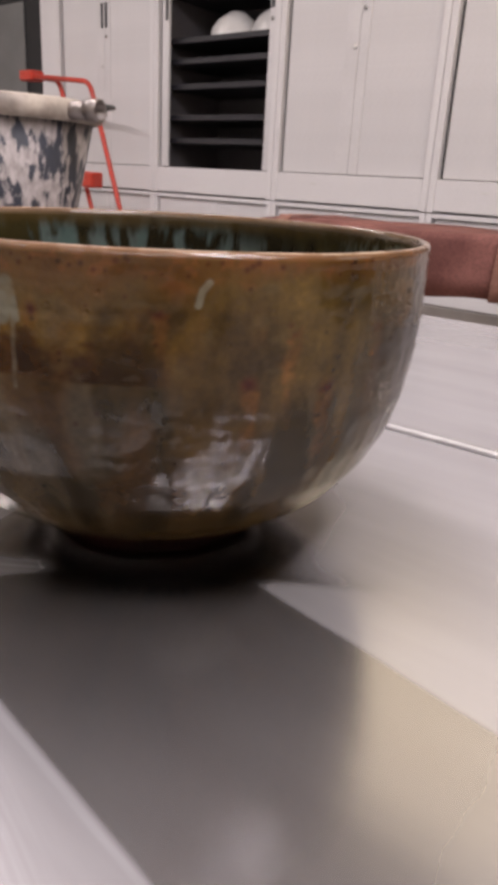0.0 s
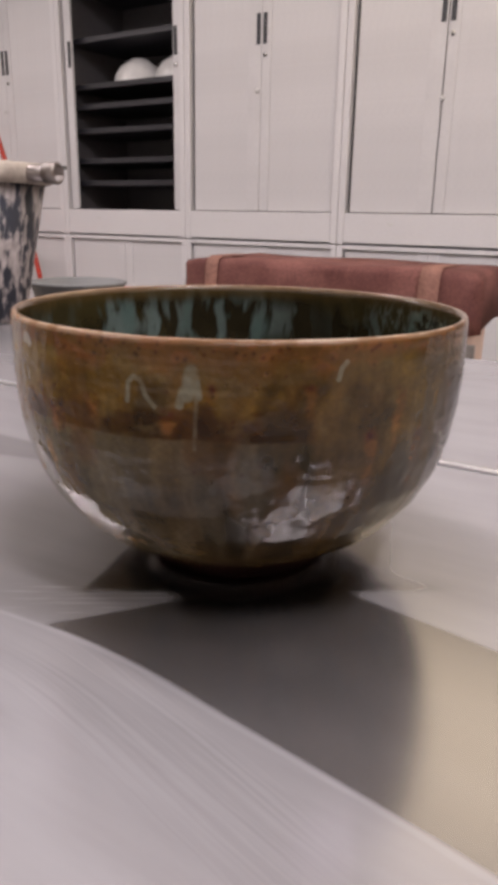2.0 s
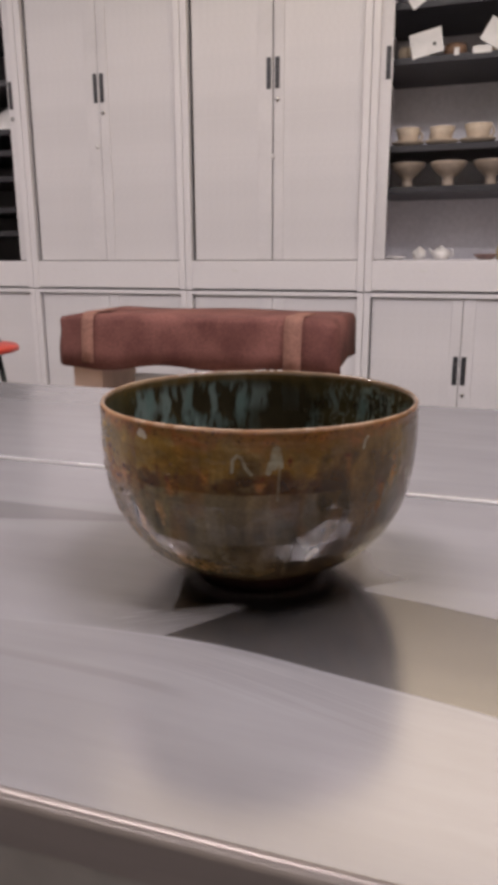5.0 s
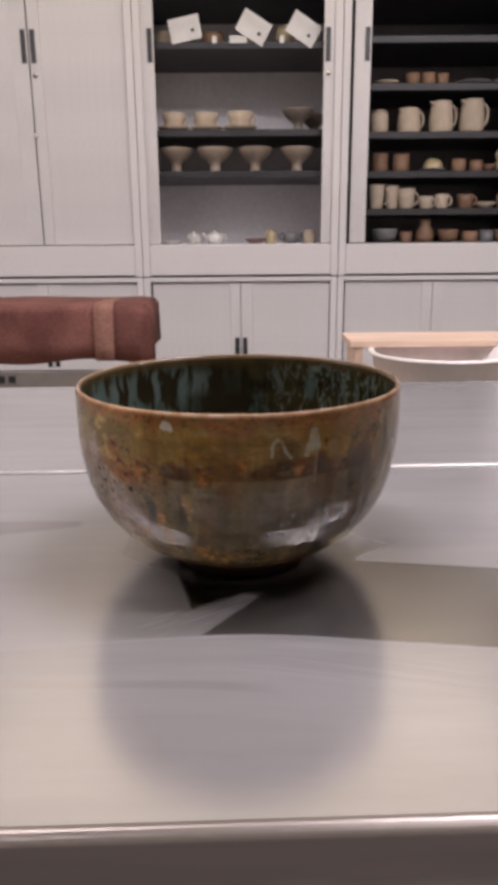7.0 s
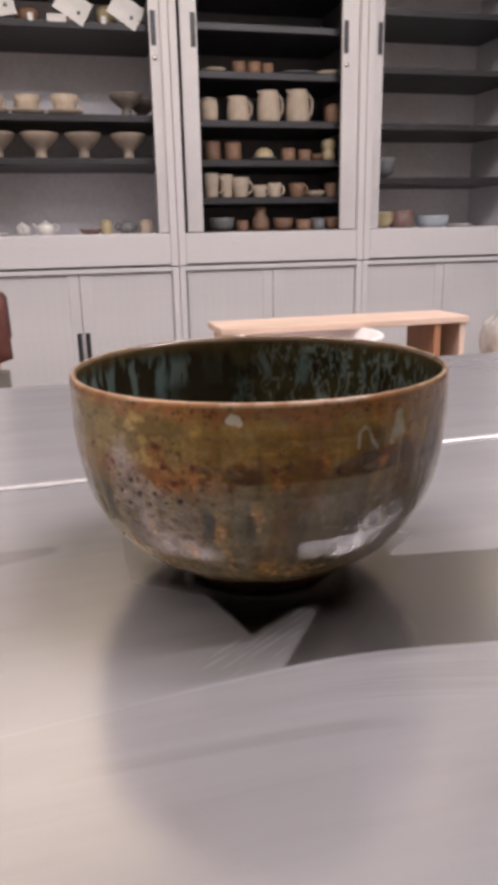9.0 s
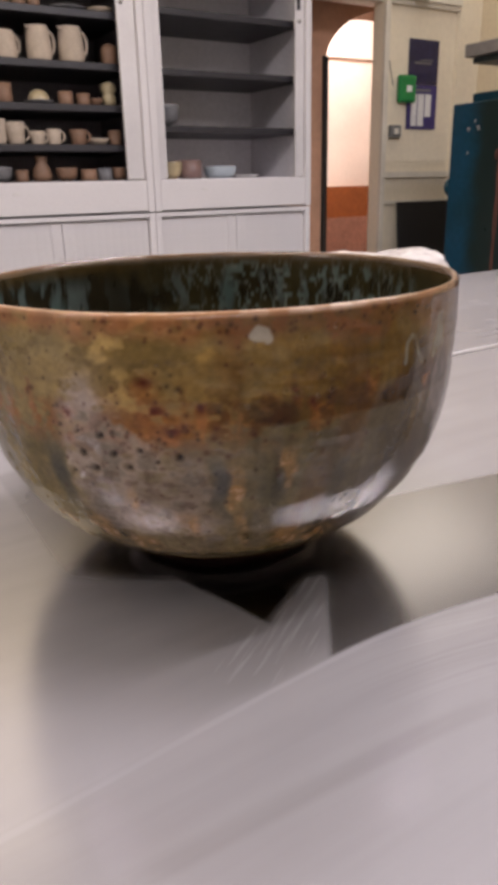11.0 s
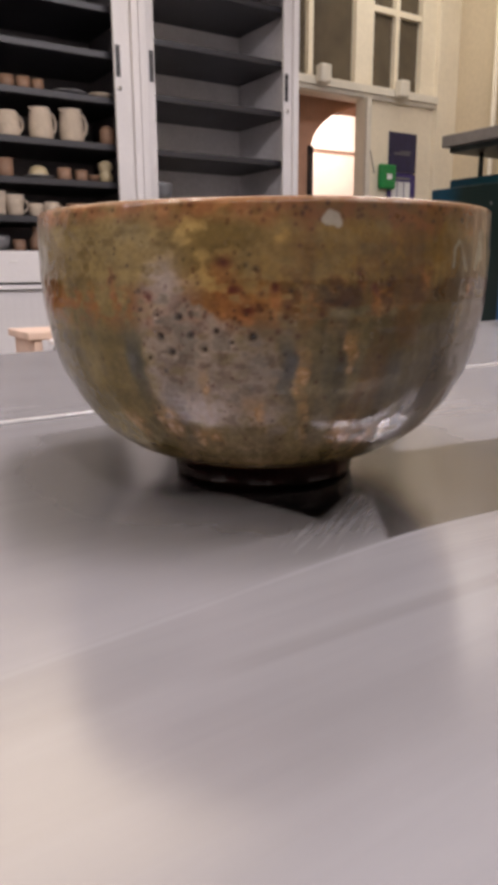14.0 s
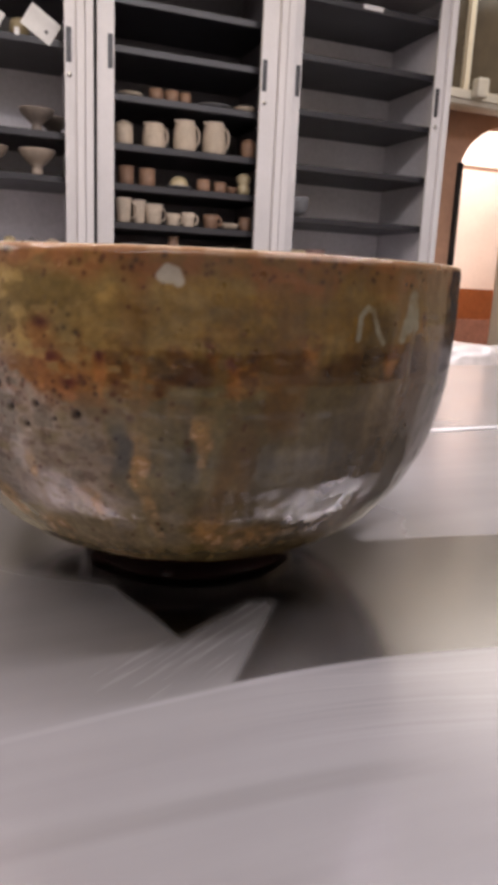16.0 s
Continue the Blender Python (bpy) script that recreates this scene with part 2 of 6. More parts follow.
# painted timber screen with doorway and glazed panes over a moulded rail
SY = WALL_Y
structure("door_screen", boxes(
    (3.565, 3.60, SY - 0.05, SY + 0.05, 0, 2.20),
    (3.60, 4.30, SY, SY + 0.10, 0, 2.20),
    (4.30, EAST, SY - 0.04, SY + 0.14, 0, CEIL),
    (DOOR_L, 4.30, SY, SY + 0.12, 2.20, 2.305),
    (DOOR_L, 2.78, SY, SY + 0.12, 2.305, CEIL),
    (3.50, 3.665, SY, SY + 0.12, 2.305, CEIL),
    (4.15, 4.30, SY, SY + 0.12, 2.305, CEIL),
    (2.78, 3.50, SY, SY + 0.12, 2.97, CEIL),
    (3.665, 4.15, SY, SY + 0.12, 3.22, CEIL),
    (3.085, 3.125, SY + 0.01, SY + 0.10, 2.305, 2.97),
    (3.885, 3.925, SY + 0.01, SY + 0.10, 2.305, 3.22),
    (3.665, 4.15, SY + 0.012, SY + 0.098, 2.80, 2.84),
), M["cream"], "cream painted timber screen with a doorway and glazed top lights")
structure("trim_rail", boxes(
    (DOOR_L, 4.30, SY - 0.055, SY - 0.002, 2.235, 2.285),
    (DOOR_L, 4.30, SY - 0.030, SY - 0.002, 2.205, 2.235),
    (3.60, 4.30, SY - 0.022, SY - 0.002, 1.085, 1.125),
    (3.60, 4.30, SY - 0.014, SY - 0.002, 0.90, 0.925),
    (3.56, 3.60, SY - 0.075, SY - 0.052, 0, 2.203),
), M["offwhite"], "off-white moulded rail over the doorway")
window = thing("window_1", (0, 0, 0), "dark glazed panes over the doorway", "window")
tagged(window, kind="structure")
for x0, x1, z0, z1 in ((2.78, 3.085, 2.305, 2.97), (3.125, 3.50, 2.305, 2.97), (3.665, 3.885, 2.305, 2.80), (3.925, 4.15, 2.305, 2.80), (3.665, 3.885, 2.84, 3.22), (3.925, 4.15, 2.84, 3.22)):
    part("pane", box(x0, x1, SY + 0.05, SY + 0.056, z0, z1), M["glass_dark"], window)
for x, z in ((3.14, 2.31), (3.88, 2.30)):
    knob = part("rail_block", box(x - 0.045, x + 0.045, SY - 0.13, SY - 0.058, z - 0.075, z + 0.045, bevel=0.015), M["offwhite"])
    tagged(knob, "small off-white painted block on the moulded rail", "fixture", "blocks on the rail")

# corridor beyond the doorway: an arched opening, then a lit wall
structure("wall_corridor", box(2.0, 7.0, 2.9, 3.0, 0, CEIL), M["pink_wall"], "pale pink lit corridor wall")
structure("dado", box(2.0, 7.0, 2.86, 2.897, 0.70, 1.02), M["dado"], "brown glossy dado of the corridor")
structure("skirting", box(2.0, 7.0, 2.85, 2.897, 0.0, 0.698), M["skirting"], "worn reddish tiled lower wall of the corridor")
structure("trim_corridor", box(2.0, 7.0, 2.87, 2.897, 2.26, 2.30), M["pink_wall"], "thin moulding along the corridor wall")
structure("wall_corridor_end", box(2.0, 2.1, 0.9, 2.9, 0, CEIL), M["peach"], "peach plastered end of the corridor")
structure("wall_corridor_far_end", box(6.9, 7.0, 0.9, 2.9, 0, CEIL), M["pink_wall"], "pale pink end of the corridor")
structure("wall_corridor_side", box(EAST + 0.2, 7.0, 0.8, 0.9, 0, CEIL), M["pink_wall"], "pale pink side of the corridor")


def arch(cx, half, spring, rise, y0, y1, x0, x1, top):
    """A wall with an opening under a flattened arch."""
    bm = bmesh.new()
    n = 24
    out, inn = [], []
    for k in range(n + 1):
        a = math.pi * (1 - k / n)
        inn.append((cx + half * math.cos(a), spring + rise * math.sin(a)))
    inn = [(cx - half, 0.0)] + inn + [(cx + half, 0.0)]
    for x, z in inn:
        if z <= spring:
            out.append((x0 if x < cx else x1, z))
        else:
            out.append((max(x0, min(x1, cx + (x - cx) * 3.0)), top))
    for ya, flip in ((y0, False), (y1, True)):
        a = [bm.verts.new((x, ya, z)) for x, z in inn]
        b = [bm.verts.new((x, ya, z)) for x, z in out]
        for k in range(len(a) - 1):
            f = (a[k], a[k + 1], b[k + 1], b[k])
            bm.faces.new(f if flip else f[::-1])
        if ya == y0:
            first = a
    for k in range(len(a) - 1):
        bm.faces.new((first[k], first[k + 1], a[k + 1], a[k]))
    bmesh.ops.remove_doubles(bm, verts=bm.verts[:], dist=1e-5)
    bmesh.ops.recalc_face_normals(bm, faces=bm.faces[:])
    return bm


structure("wall_arch", arch(4.12, 0.71, 1.89, 0.385, 1.05, 1.45, 2.1, 6.9, CEIL), M["peach"], "peach plastered arch in the corridor", smooth=False)
structure("trim_arch", box(3.375, 3.412, 1.02, 1.047, 0, 1.92), M["black"], "dark edge of the corridor arch")

# frame and dark door beyond the end of the cabinets
structure("trim_west", boxes((-4.62, -4.51, 0.02, 0.12, 0, CEIL), (-4.76, -4.63, 0.05, 0.15, 0, CEIL)), M["enamel"], "pale painted door frame beside the cabinets")
door = tagged(part("door_1", box(-5.75, -4.77, 0.10, 0.15, 0.01, 2.35), M["black"]), "dark grey closed door beside the cabinets", kind="structure")
part("door_panel", box(-5.60, -5.02, 0.085, 0.098, 0.3, 2.2, bevel=0.004), M["greyplastic"], door)
structure("wall_west_side", boxes((WEST, -5.76, 0.10, 0.18, 0, CEIL), (-5.76, -4.77, 0.10, 0.18, 2.36, CEIL)), M["wall"], "white plastered wall around the dark door")

# ---- ceiling strip lights, with a housing for the added fill ----
for lx, ly, length, turn, watts, wide, tone in LAMPS:
    fitting = thing("strip_or_fill_light", (lx, ly, CEIL), "white strip or fill light fitting on the ceiling", "ceiling light", "ceiling strip lights", turn)
    part("housing", box(-length / 2 - 0.03, length / 2 + 0.03, -0.06 - wide / 2, 0.06 + wide / 2, -0.06, -0.001, bevel=0.006), M["lamp_body"], fitting)
    for side in (-1, 1):
        part("end_cap", box(side * (length / 2 + 0.015) - 0.012, side * (length / 2 + 0.015) + 0.012, -0.07, 0.07, -0.10, -0.061, bevel=0.004), M["lamp_body"], fitting)

# ---- storage cabinets ----
UP0, UP1, DEPTH = 1.10, 2.60, 0.62
SLAT_W = 0.0402


def slat_mesh(width, height):
    """One ribbed tambour slat, rounded in front, standing on its lower end."""
    bm = bmesh.new()
    w = width / 2
    shape = [(-w, 0.006), (-w, -0.0003), (-w * 0.6, -0.0006), (0, -0.0007), (w * 0.6, -0.0006), (w, -0.0003), (w, 0.006)]
    low, high = [[bm.verts.new((x, y, z)) for x, y in shape] for z in (0, height)]
    for k in range(len(shape)):
        j = (k + 1) % len(shape)
        bm.faces.new((low[k], low[j], high[j], high[k]))
    bm.faces.new(low[::-1])
    bm.faces.new(high)
    me = bpy.data.meshes.new("slat")
    bmesh.ops.recalc_face_normals(bm, faces=bm.faces[:])
    bm.to_mesh(me)
    bm.free()
    me.materials.append(M["slat"])
    return me


SLAT_UP, SLAT_LOW = slat_mesh(SLAT_W, UP1 - UP0 - 0.06), slat_mesh(SLAT_W, 0.823)


def leaf(parent, side, edge, outer, z0, z1, handle_z, mesh, y, lock):
    """One tambour leaf: a leading bar at edge, and slats from there out to the jamb. side is -1 for the leaf that slides to smaller x."""
    s = side
    wide = 0.05 + (abs(outer - edge) - 0.05) % SLAT_W
    bar = part("door", box(min(edge, edge + s * wide), max(edge, edge + s * wide), y - 0.006, y + 0.012, z0, z1, bevel=0.002), M["slat"], parent, "ribbed grey sliding shutter")
    a, b = edge + s * 0.007, edge + s * 0.031
    part("handle", box(min(a, b), max(a, b), y - 0.0085, y - 0.0065, handle_z - 0.073, handle_z + 0.073), M["handle"], bar, "black recessed grip")
    if lock:
        bm = lathe([(0, -0.004), (0.009, -0.004), (0.011, 0), (0.011, 0.004), (0, 0.004)], 14)
        bmesh.ops.rotate(bm, verts=bm.verts[:], cent=(0, 0, 0), matrix=Matrix.Rotation(radians(90), 3, "X"))
        bmesh.ops.translate(bm, verts=bm.verts[:], vec=(edge + s * 0.022, y - 0.008, handle_z - 0.125))
        part("lock", bm, M["chrome"], bar, "round steel lock", smooth=True)
    x = edge + s * (wide + SLAT_W / 2)
    while abs(x - outer) > SLAT_W * 0.4 and (outer - x) * s > 0:
        ob = new("slat", mesh)
        ob.parent = bar
        ob.location = (x, y, z0)
        x += s * SLAT_W


def upper_cabinet(k, left, right, lining, shelves):
    """A tall shutter cabinet; left and right: the free edges of its two leaves, which meet when it is closed."""
    closed = right - left < 0.01
    words = "tall grey shutter cabinet, closed, on a low cabinet" if closed else "tall grey shutter cabinet, open, with dark shelves of pottery"
    if not closed and k == 6:
        words = "tall grey shutter cabinet, open, with nearly empty dark shelves"
    cab = thing("shutter_cabinet", (k - 4, 0, UP0 - 0.16), words, "cabinet", "tall shutter cabinets")
    z = 0.16
    top = UP1 - UP0 + z
    part("body", boxes(
        (-0.497, -0.479, 0.004, DEPTH, 0.0, top), (0.479, 0.497, 0.004, DEPTH, 0.0, top),
        (-0.479, 0.479, DEPTH - 0.018, DEPTH, 0.0, top), (-0.479, 0.479, 0.004, DEPTH - 0.018, top - 0.03, top),
        (-0.479, 0.479, 0.06, DEPTH - 0.018, z - 0.03, z - 0.004)), M["enamel"], cab)
    for side in (-1, 1):
        part("side_lining", box(min(side * 0.4785, side * 0.4745), max(side * 0.4785, side * 0.4745), 0.07, DEPTH - 0.024, z, top - 0.032), lining, cab, "painted steel lining")
    part("back_lining", box(-0.4745, 0.4745, DEPTH - 0.024, DEPTH - 0.0185, z, top - 0.032), lining, cab, "painted steel lining")
    part("base", box(-0.4745, 0.4745, 0.07, DEPTH - 0.025, z - 0.0035, z), M["inner_light"] if k in (4, 6) else lining, cab)
    for side in (-1, 1):
        part("stile", box(min(side * 0.4985, side * 0.462), max(side * 0.4985, side * 0.462), -0.012, 0.05, 0.0, top, bevel=0.003), M["enamel"], cab)
    part("rail", box(-0.4615, 0.4615, -0.010, 0.058, 0.006, z - 0.004, bevel=0.004), M["enamel"], cab)
    part("name_plate", box(-0.222, -0.188, -0.0135, -0.0105, 1.039 - UP0 + z, 1.051 - UP0 + z, bevel=0.001, seg=1), M["whitepot"], cab, "small white plate")
    part("top_rail", box(-0.4615, 0.4615, -0.010, 0.058, top - 0.06, top), M["enamel"], cab)
    # dark sheet close behind the leaves, put in for the shade of the gaps
    for x0, x1 in ((-0.461, 0.461),) if closed else ((-0.461, left - 0.05), (right + 0.05, 0.461)):
        part("gap_backing", box(x0, x1, 0.030 if closed else 0.034, 0.034 if closed else 0.038, z, top - 0.062), M["groove"], cab)
    leaf(cab, -1, left, -0.443, z + 0.002, top - 0.062, 2.013 - UP0 + z, SLAT_UP, 0.014, False)
    leaf(cab, 1, right, 0.4595, z + 0.002, top - 0.062, 2.013 - UP0 + z, SLAT_UP, 0.014, True)
    if closed:
        cap = lathe([(0, 0), (0.010, 0), (0.013, 0.004), (0.010, 0.008), (0, 0.009)], 14)
        bmesh.ops.rotate(cap, verts=cap.verts[:], cent=(0, 0, 0), matrix=Matrix.Rotation(radians(90), 3, "X"))
        bmesh.ops.translate(cap, verts=cap.verts[:], vec=(0.004 if k == 3 else -0.022, 0.008, (1.617 if k == 3 else 1.717) - UP0 + z))
        part("catch", cap, M["whitepot"], cab, "small white plastic catch", smooth=True)
    for s in shelves:
        zz = s - UP0 + z
        part("shelf", box(-0.473, 0.473, 0.075, DEPTH - 0.026, zz - 0.032, zz, bevel=0.002, seg=1), M["shelf"], cab, "charcoal steel shelf")
    return cab


def lower_cabinet(k):
    cab = thing("low_cabinet", (k - 4, 0, 0), "low grey shutter cabinet, closed, under a tall one", "cabinet", "low shutter cabinets")
    h = 0.935
    part("body", boxes((-0.497, -0.479, 0.004, DEPTH, 0.0, h), (0.479, 0.497, 0.004, DEPTH, 0.0, h), (-0.479, 0.479, DEPTH - 0.018, DEPTH, 0, h),
                       (-0.479, 0.479, 0.02, DEPTH - 0.018, h - 0.012, h), (-0.479, 0.479, 0.02, DEPTH - 0.018, 0.05, 0.07)), M["enamel"], cab)
    for side in (-1, 1):
        part("stile", box(min(side * 0.4985, side * 0.466), max(side * 0.4985, side * 0.466), -0.006, 0.05, 0.0, h, bevel=0.003), M["enamel"], cab)
    part("top_rail", box(-0.4655, 0.4655, -0.004, 0.05, h - 0.022, h, bevel=0.002), M["enamel"], cab)
    part("plinth", box(-0.4655, 0.4655, 0.0, 0.05, 0.0, 0.08), M["enamel"], cab)
    # dark sheet for the shade in the gaps of the low shutters
    part("gap_backing", box(-0.465, 0.465, 0.034, 0.038, 0.081, h - 0.023), M["groove"], cab)
    leaf(cab, -1, -0.0015, -0.457, 0.085, 0.908, 0.548, SLAT_LOW, 0.018, False)
    leaf(cab, 1, 0.0015, 0.463, 0.085, 0.908, 0.548, SLAT_LOW, 0.018, True)


for k in range(7):
    lower_cabinet(k)
UNITS = [
    (0, -0.0012, 0.0012, M["inner_dark"], ()),
    (1, -0.385, 0.408, M["inner_dark"], (2.42, 2.115, 1.852, 1.735, 1.592, 1.412, 1.276)),
    (2, -0.0012, 0.0012, M["inner_dark"], ()),
    (3, -0.0035, 0.0035, M["inner_dark"], ()),
    (4, -0.403, 0.411, M["inner_light"], (2.285, 2.045, 1.650, 1.456)),
    (5, -0.363, 0.371, M["inner_shaded"], (2.275, 2.066, 1.855, 1.634, 1.449, 1.268)),
    (6, -0.408, 0.404, M["inner_light"], (2.45, 2.170, 1.902, 1.630, 1.362)),
]
for u in UNITS:
    upper_cabinet(*u)

# ---- steel table ----
TABLE = (0.0151, -3.3078, 0.9)
TURN_T = 1.45
steel = bpy.data.materials.new("brushed_steel")
steel.use_nodes = True


def steel_nodes(m):
    """Satin sheet steel, wiped with thin clay slip: fine brushed lines along x, cloudy film."""
    nt = m.node_tree
    n, l = nt.nodes, nt.links
    b = n["Principled BSDF"]
    tc = n.new("ShaderNodeTexCoord")

    def noise_of(scale, stretch, detail=4.0):
        mp = n.new("ShaderNodeMapping")
        mp.inputs["Scale"].default_value = stretch
        l.new(tc.outputs["Object"], mp.inputs["Vector"])
        t = n.new("ShaderNodeTexNoise")
        t.inputs["Scale"].default_value, t.inputs["Detail"].default_value = scale, detail
        l.new(mp.outputs[0], t.inputs["Vector"])
        return t.outputs["Fac"]

    cloud, wipe, brush = noise_of(5, (1, 2.2, 1)), noise_of(16, (0.25, 3.2, 1), 6), noise_of(55, (0.05, 3, 1), 2)
    add = n.new("ShaderNodeMath")
    add.operation = "MULTIPLY_ADD"
    l.new(cloud, add.inputs[0])
    add.inputs[1].default_value = 0.6
    half = n.new("ShaderNodeMath")
    half.operation = "MULTIPLY"
    l.new(wipe, half.inputs[0])
    half.inputs[1].default_value = 0.4
    l.new(half.outputs[0], add.inputs[2])
    ramp = n.new("ShaderNodeValToRGB")
    ramp.color_ramp.interpolation = "EASE"
    ramp.color_ramp.elements[0].position, ramp.color_ramp.elements[1].position = 0.1, 0.9
    ramp.color_ramp.elements[0].color, ramp.color_ramp.elements[1].color = (0.28, 0.258, 0.243, 1), (0.45, 0.425, 0.405, 1)
    l.new(add.outputs[0], ramp.inputs[0])
    # a sponge-wiped band of thin slip along the near side, with a clear edge
    xyz = n.new("ShaderNodeSeparateXYZ")
    l.new(tc.outputs["Object"], xyz.inputs[0])

    def op(kind, p, q, r=None):
        m_ = n.new("ShaderNodeMath")
        m_.operation = kind
        for k, s in enumerate((p, q, r)):
            if s is None:
                continue
            if isinstance(s, (int, float)):
                m_.inputs[k].default_value = s
            else:
                l.new(s, m_.inputs[k])
        return m_.outputs[0]

    bend = op("ADD", op("MULTIPLY", op("SQRT", op("MULTIPLY_ADD", xyz.outputs["X"], xyz.outputs["X"], 0.0012), 0.0), 0.13), op("MULTIPLY", xyz.outputs["X"], 0.045))
    off = op("ADD", op("ADD", xyz.outputs["Y"], 0.113), op("ADD", bend, op("MULTIPLY", op("SUBTRACT", wipe, 0.5), 0.006)))
    film = n.new("ShaderNodeMapRange")
    film.interpolation_type = "SMOOTHSTEP"
    film.inputs["From Min"].default_value, film.inputs["From Max"].default_value = 0.0016, -0.0016
    l.new(off, film.inputs["Value"])
    fade = n.new("ShaderNodeMapRange")
    fade.interpolation_type = "SMOOTHSTEP"
    fade.inputs["From Min"].default_value, fade.inputs["From Max"].default_value = -0.13, -0.03
    fade.inputs["To Min"].default_value, fade.inputs["To Max"].default_value = 0.35, 1.0
    l.new(off, fade.inputs["Value"])
    line = noise_of(70, (0.12, 5.0, 1), 4)

    def side(x0, y0, x1, y1, soft=0.0022):
        """1 on the left of the line from the first point to the second, wavering a little."""
        length = math.hypot(x1 - x0, y1 - y0)
        nx, ny = -(y1 - y0) / length, (x1 - x0) / length
        d = op("ADD", op("MULTIPLY_ADD", xyz.outputs["X"], nx, -nx * x0 - ny * y0), op("MULTIPLY", xyz.outputs["Y"], ny))
        d = op("ADD", d, op("MULTIPLY", op("SUBTRACT", cloud, 0.5), 0.010))
        s_ = n.new("ShaderNodeMapRange")
        s_.interpolation_type = "SMOOTHSTEP"
        s_.inputs["From Min"].default_value, s_.inputs["From Max"].default_value = -soft, soft
        l.new(d, s_.inputs["Value"])
        return s_.outputs[0]

    def mul(*terms):
        out = terms[0]
        for t in terms[1:]:
            out = op("MULTIPLY", out, t)
        return out

    def top_of(*terms):
        out = terms[0]
        for t in terms[1:]:
            out = op("MAXIMUM", out, t)
        return out

    def union(*terms):
        out = op("SUBTRACT", 1.0, terms[0])
        for t in terms[1:]:
            out = op("MULTIPLY", out, op("SUBTRACT", 1.0, t))
        return op("SUBTRACT", 1.0, out)

    # patches bare of slip that also carry the bowl's cast shade, and a streak beside
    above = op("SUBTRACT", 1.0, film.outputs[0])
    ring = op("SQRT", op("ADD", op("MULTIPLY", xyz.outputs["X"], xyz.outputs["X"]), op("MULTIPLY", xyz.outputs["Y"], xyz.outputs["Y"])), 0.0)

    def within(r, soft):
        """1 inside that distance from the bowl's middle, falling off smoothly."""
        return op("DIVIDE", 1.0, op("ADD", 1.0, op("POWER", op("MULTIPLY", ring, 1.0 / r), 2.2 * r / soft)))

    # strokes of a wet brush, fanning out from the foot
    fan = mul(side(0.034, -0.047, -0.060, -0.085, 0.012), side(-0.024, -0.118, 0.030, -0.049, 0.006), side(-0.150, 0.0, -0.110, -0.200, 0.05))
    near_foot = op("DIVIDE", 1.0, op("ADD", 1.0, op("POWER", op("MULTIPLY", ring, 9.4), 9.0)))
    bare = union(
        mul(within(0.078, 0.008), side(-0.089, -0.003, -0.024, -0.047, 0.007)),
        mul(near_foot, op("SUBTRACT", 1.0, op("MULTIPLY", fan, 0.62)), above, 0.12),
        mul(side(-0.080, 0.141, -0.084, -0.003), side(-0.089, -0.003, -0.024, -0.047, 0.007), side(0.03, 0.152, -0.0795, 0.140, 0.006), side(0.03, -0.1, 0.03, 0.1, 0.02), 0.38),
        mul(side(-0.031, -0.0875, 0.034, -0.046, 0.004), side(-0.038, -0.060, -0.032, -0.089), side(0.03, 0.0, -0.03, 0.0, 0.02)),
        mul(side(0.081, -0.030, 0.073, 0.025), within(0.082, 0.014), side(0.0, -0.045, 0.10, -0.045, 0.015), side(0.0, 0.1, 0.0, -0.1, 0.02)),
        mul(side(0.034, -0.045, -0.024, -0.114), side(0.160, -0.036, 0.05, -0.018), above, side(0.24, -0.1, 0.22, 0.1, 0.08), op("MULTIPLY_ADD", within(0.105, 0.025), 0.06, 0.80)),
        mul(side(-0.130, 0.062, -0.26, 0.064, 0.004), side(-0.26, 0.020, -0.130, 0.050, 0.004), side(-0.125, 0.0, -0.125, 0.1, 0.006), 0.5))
    wet = n.new("ShaderNodeCombineXYZ")
    l.new(op("MULTIPLY_ADD", xyz.outputs["X"], 13.0, op("MULTIPLY", xyz.outputs["Y"], 9.0)), wet.inputs[0])
    l.new(op("MULTIPLY_ADD", xyz.outputs["X"], -125.0, op("MULTIPLY", xyz.outputs["Y"], 190.0)), wet.inputs[1])
    ray = n.new("ShaderNodeTexNoise")
    ray.inputs["Scale"].default_value, ray.inputs["Detail"].default_value = 2.0, 4
    l.new(wet.outputs[0], ray.inputs["Vector"])
    stroke = n.new("ShaderNodeMapRange")
    stroke.inputs["From Min"].default_value, stroke.inputs["From Max"].default_value = 0.42, 0.68
    stroke.inputs["To Min"].default_value, stroke.inputs["To Max"].default_value = 0.40, 0.66
    l.new(ray.outputs["Fac"], stroke.inputs["Value"])
    band = mul(film.outputs[0], fade.outputs[0], op("MULTIPLY_ADD", line, 0.15, 0.45))
    thin = op("MULTIPLY_ADD", wipe, 0.06, op("MULTIPLY_ADD", cloud, 0.12, 0.285))
    # the film is thicker away from the bowl, in place of brighter reflections
    far = n.new("ShaderNodeMapRange")
    far.interpolation_type = "SMOOTHSTEP"
    far.inputs["From Min"].default_value, far.inputs["From Max"].default_value = 0.095, 0.17
    far.inputs["To Max"].default_value = 0.36
    l.new(ring, far.inputs["Value"])
    thin = op("ADD", thin, mul(far.outputs[0], op("MULTIPLY_ADD", above, 0.55, 0.15)))
    # long wipe marks that run along the band, crossing its edge at a slant, and one bare stroke among them
    slant = op("ADD", off, op("MULTIPLY", xyz.outputs["X"], 0.12))

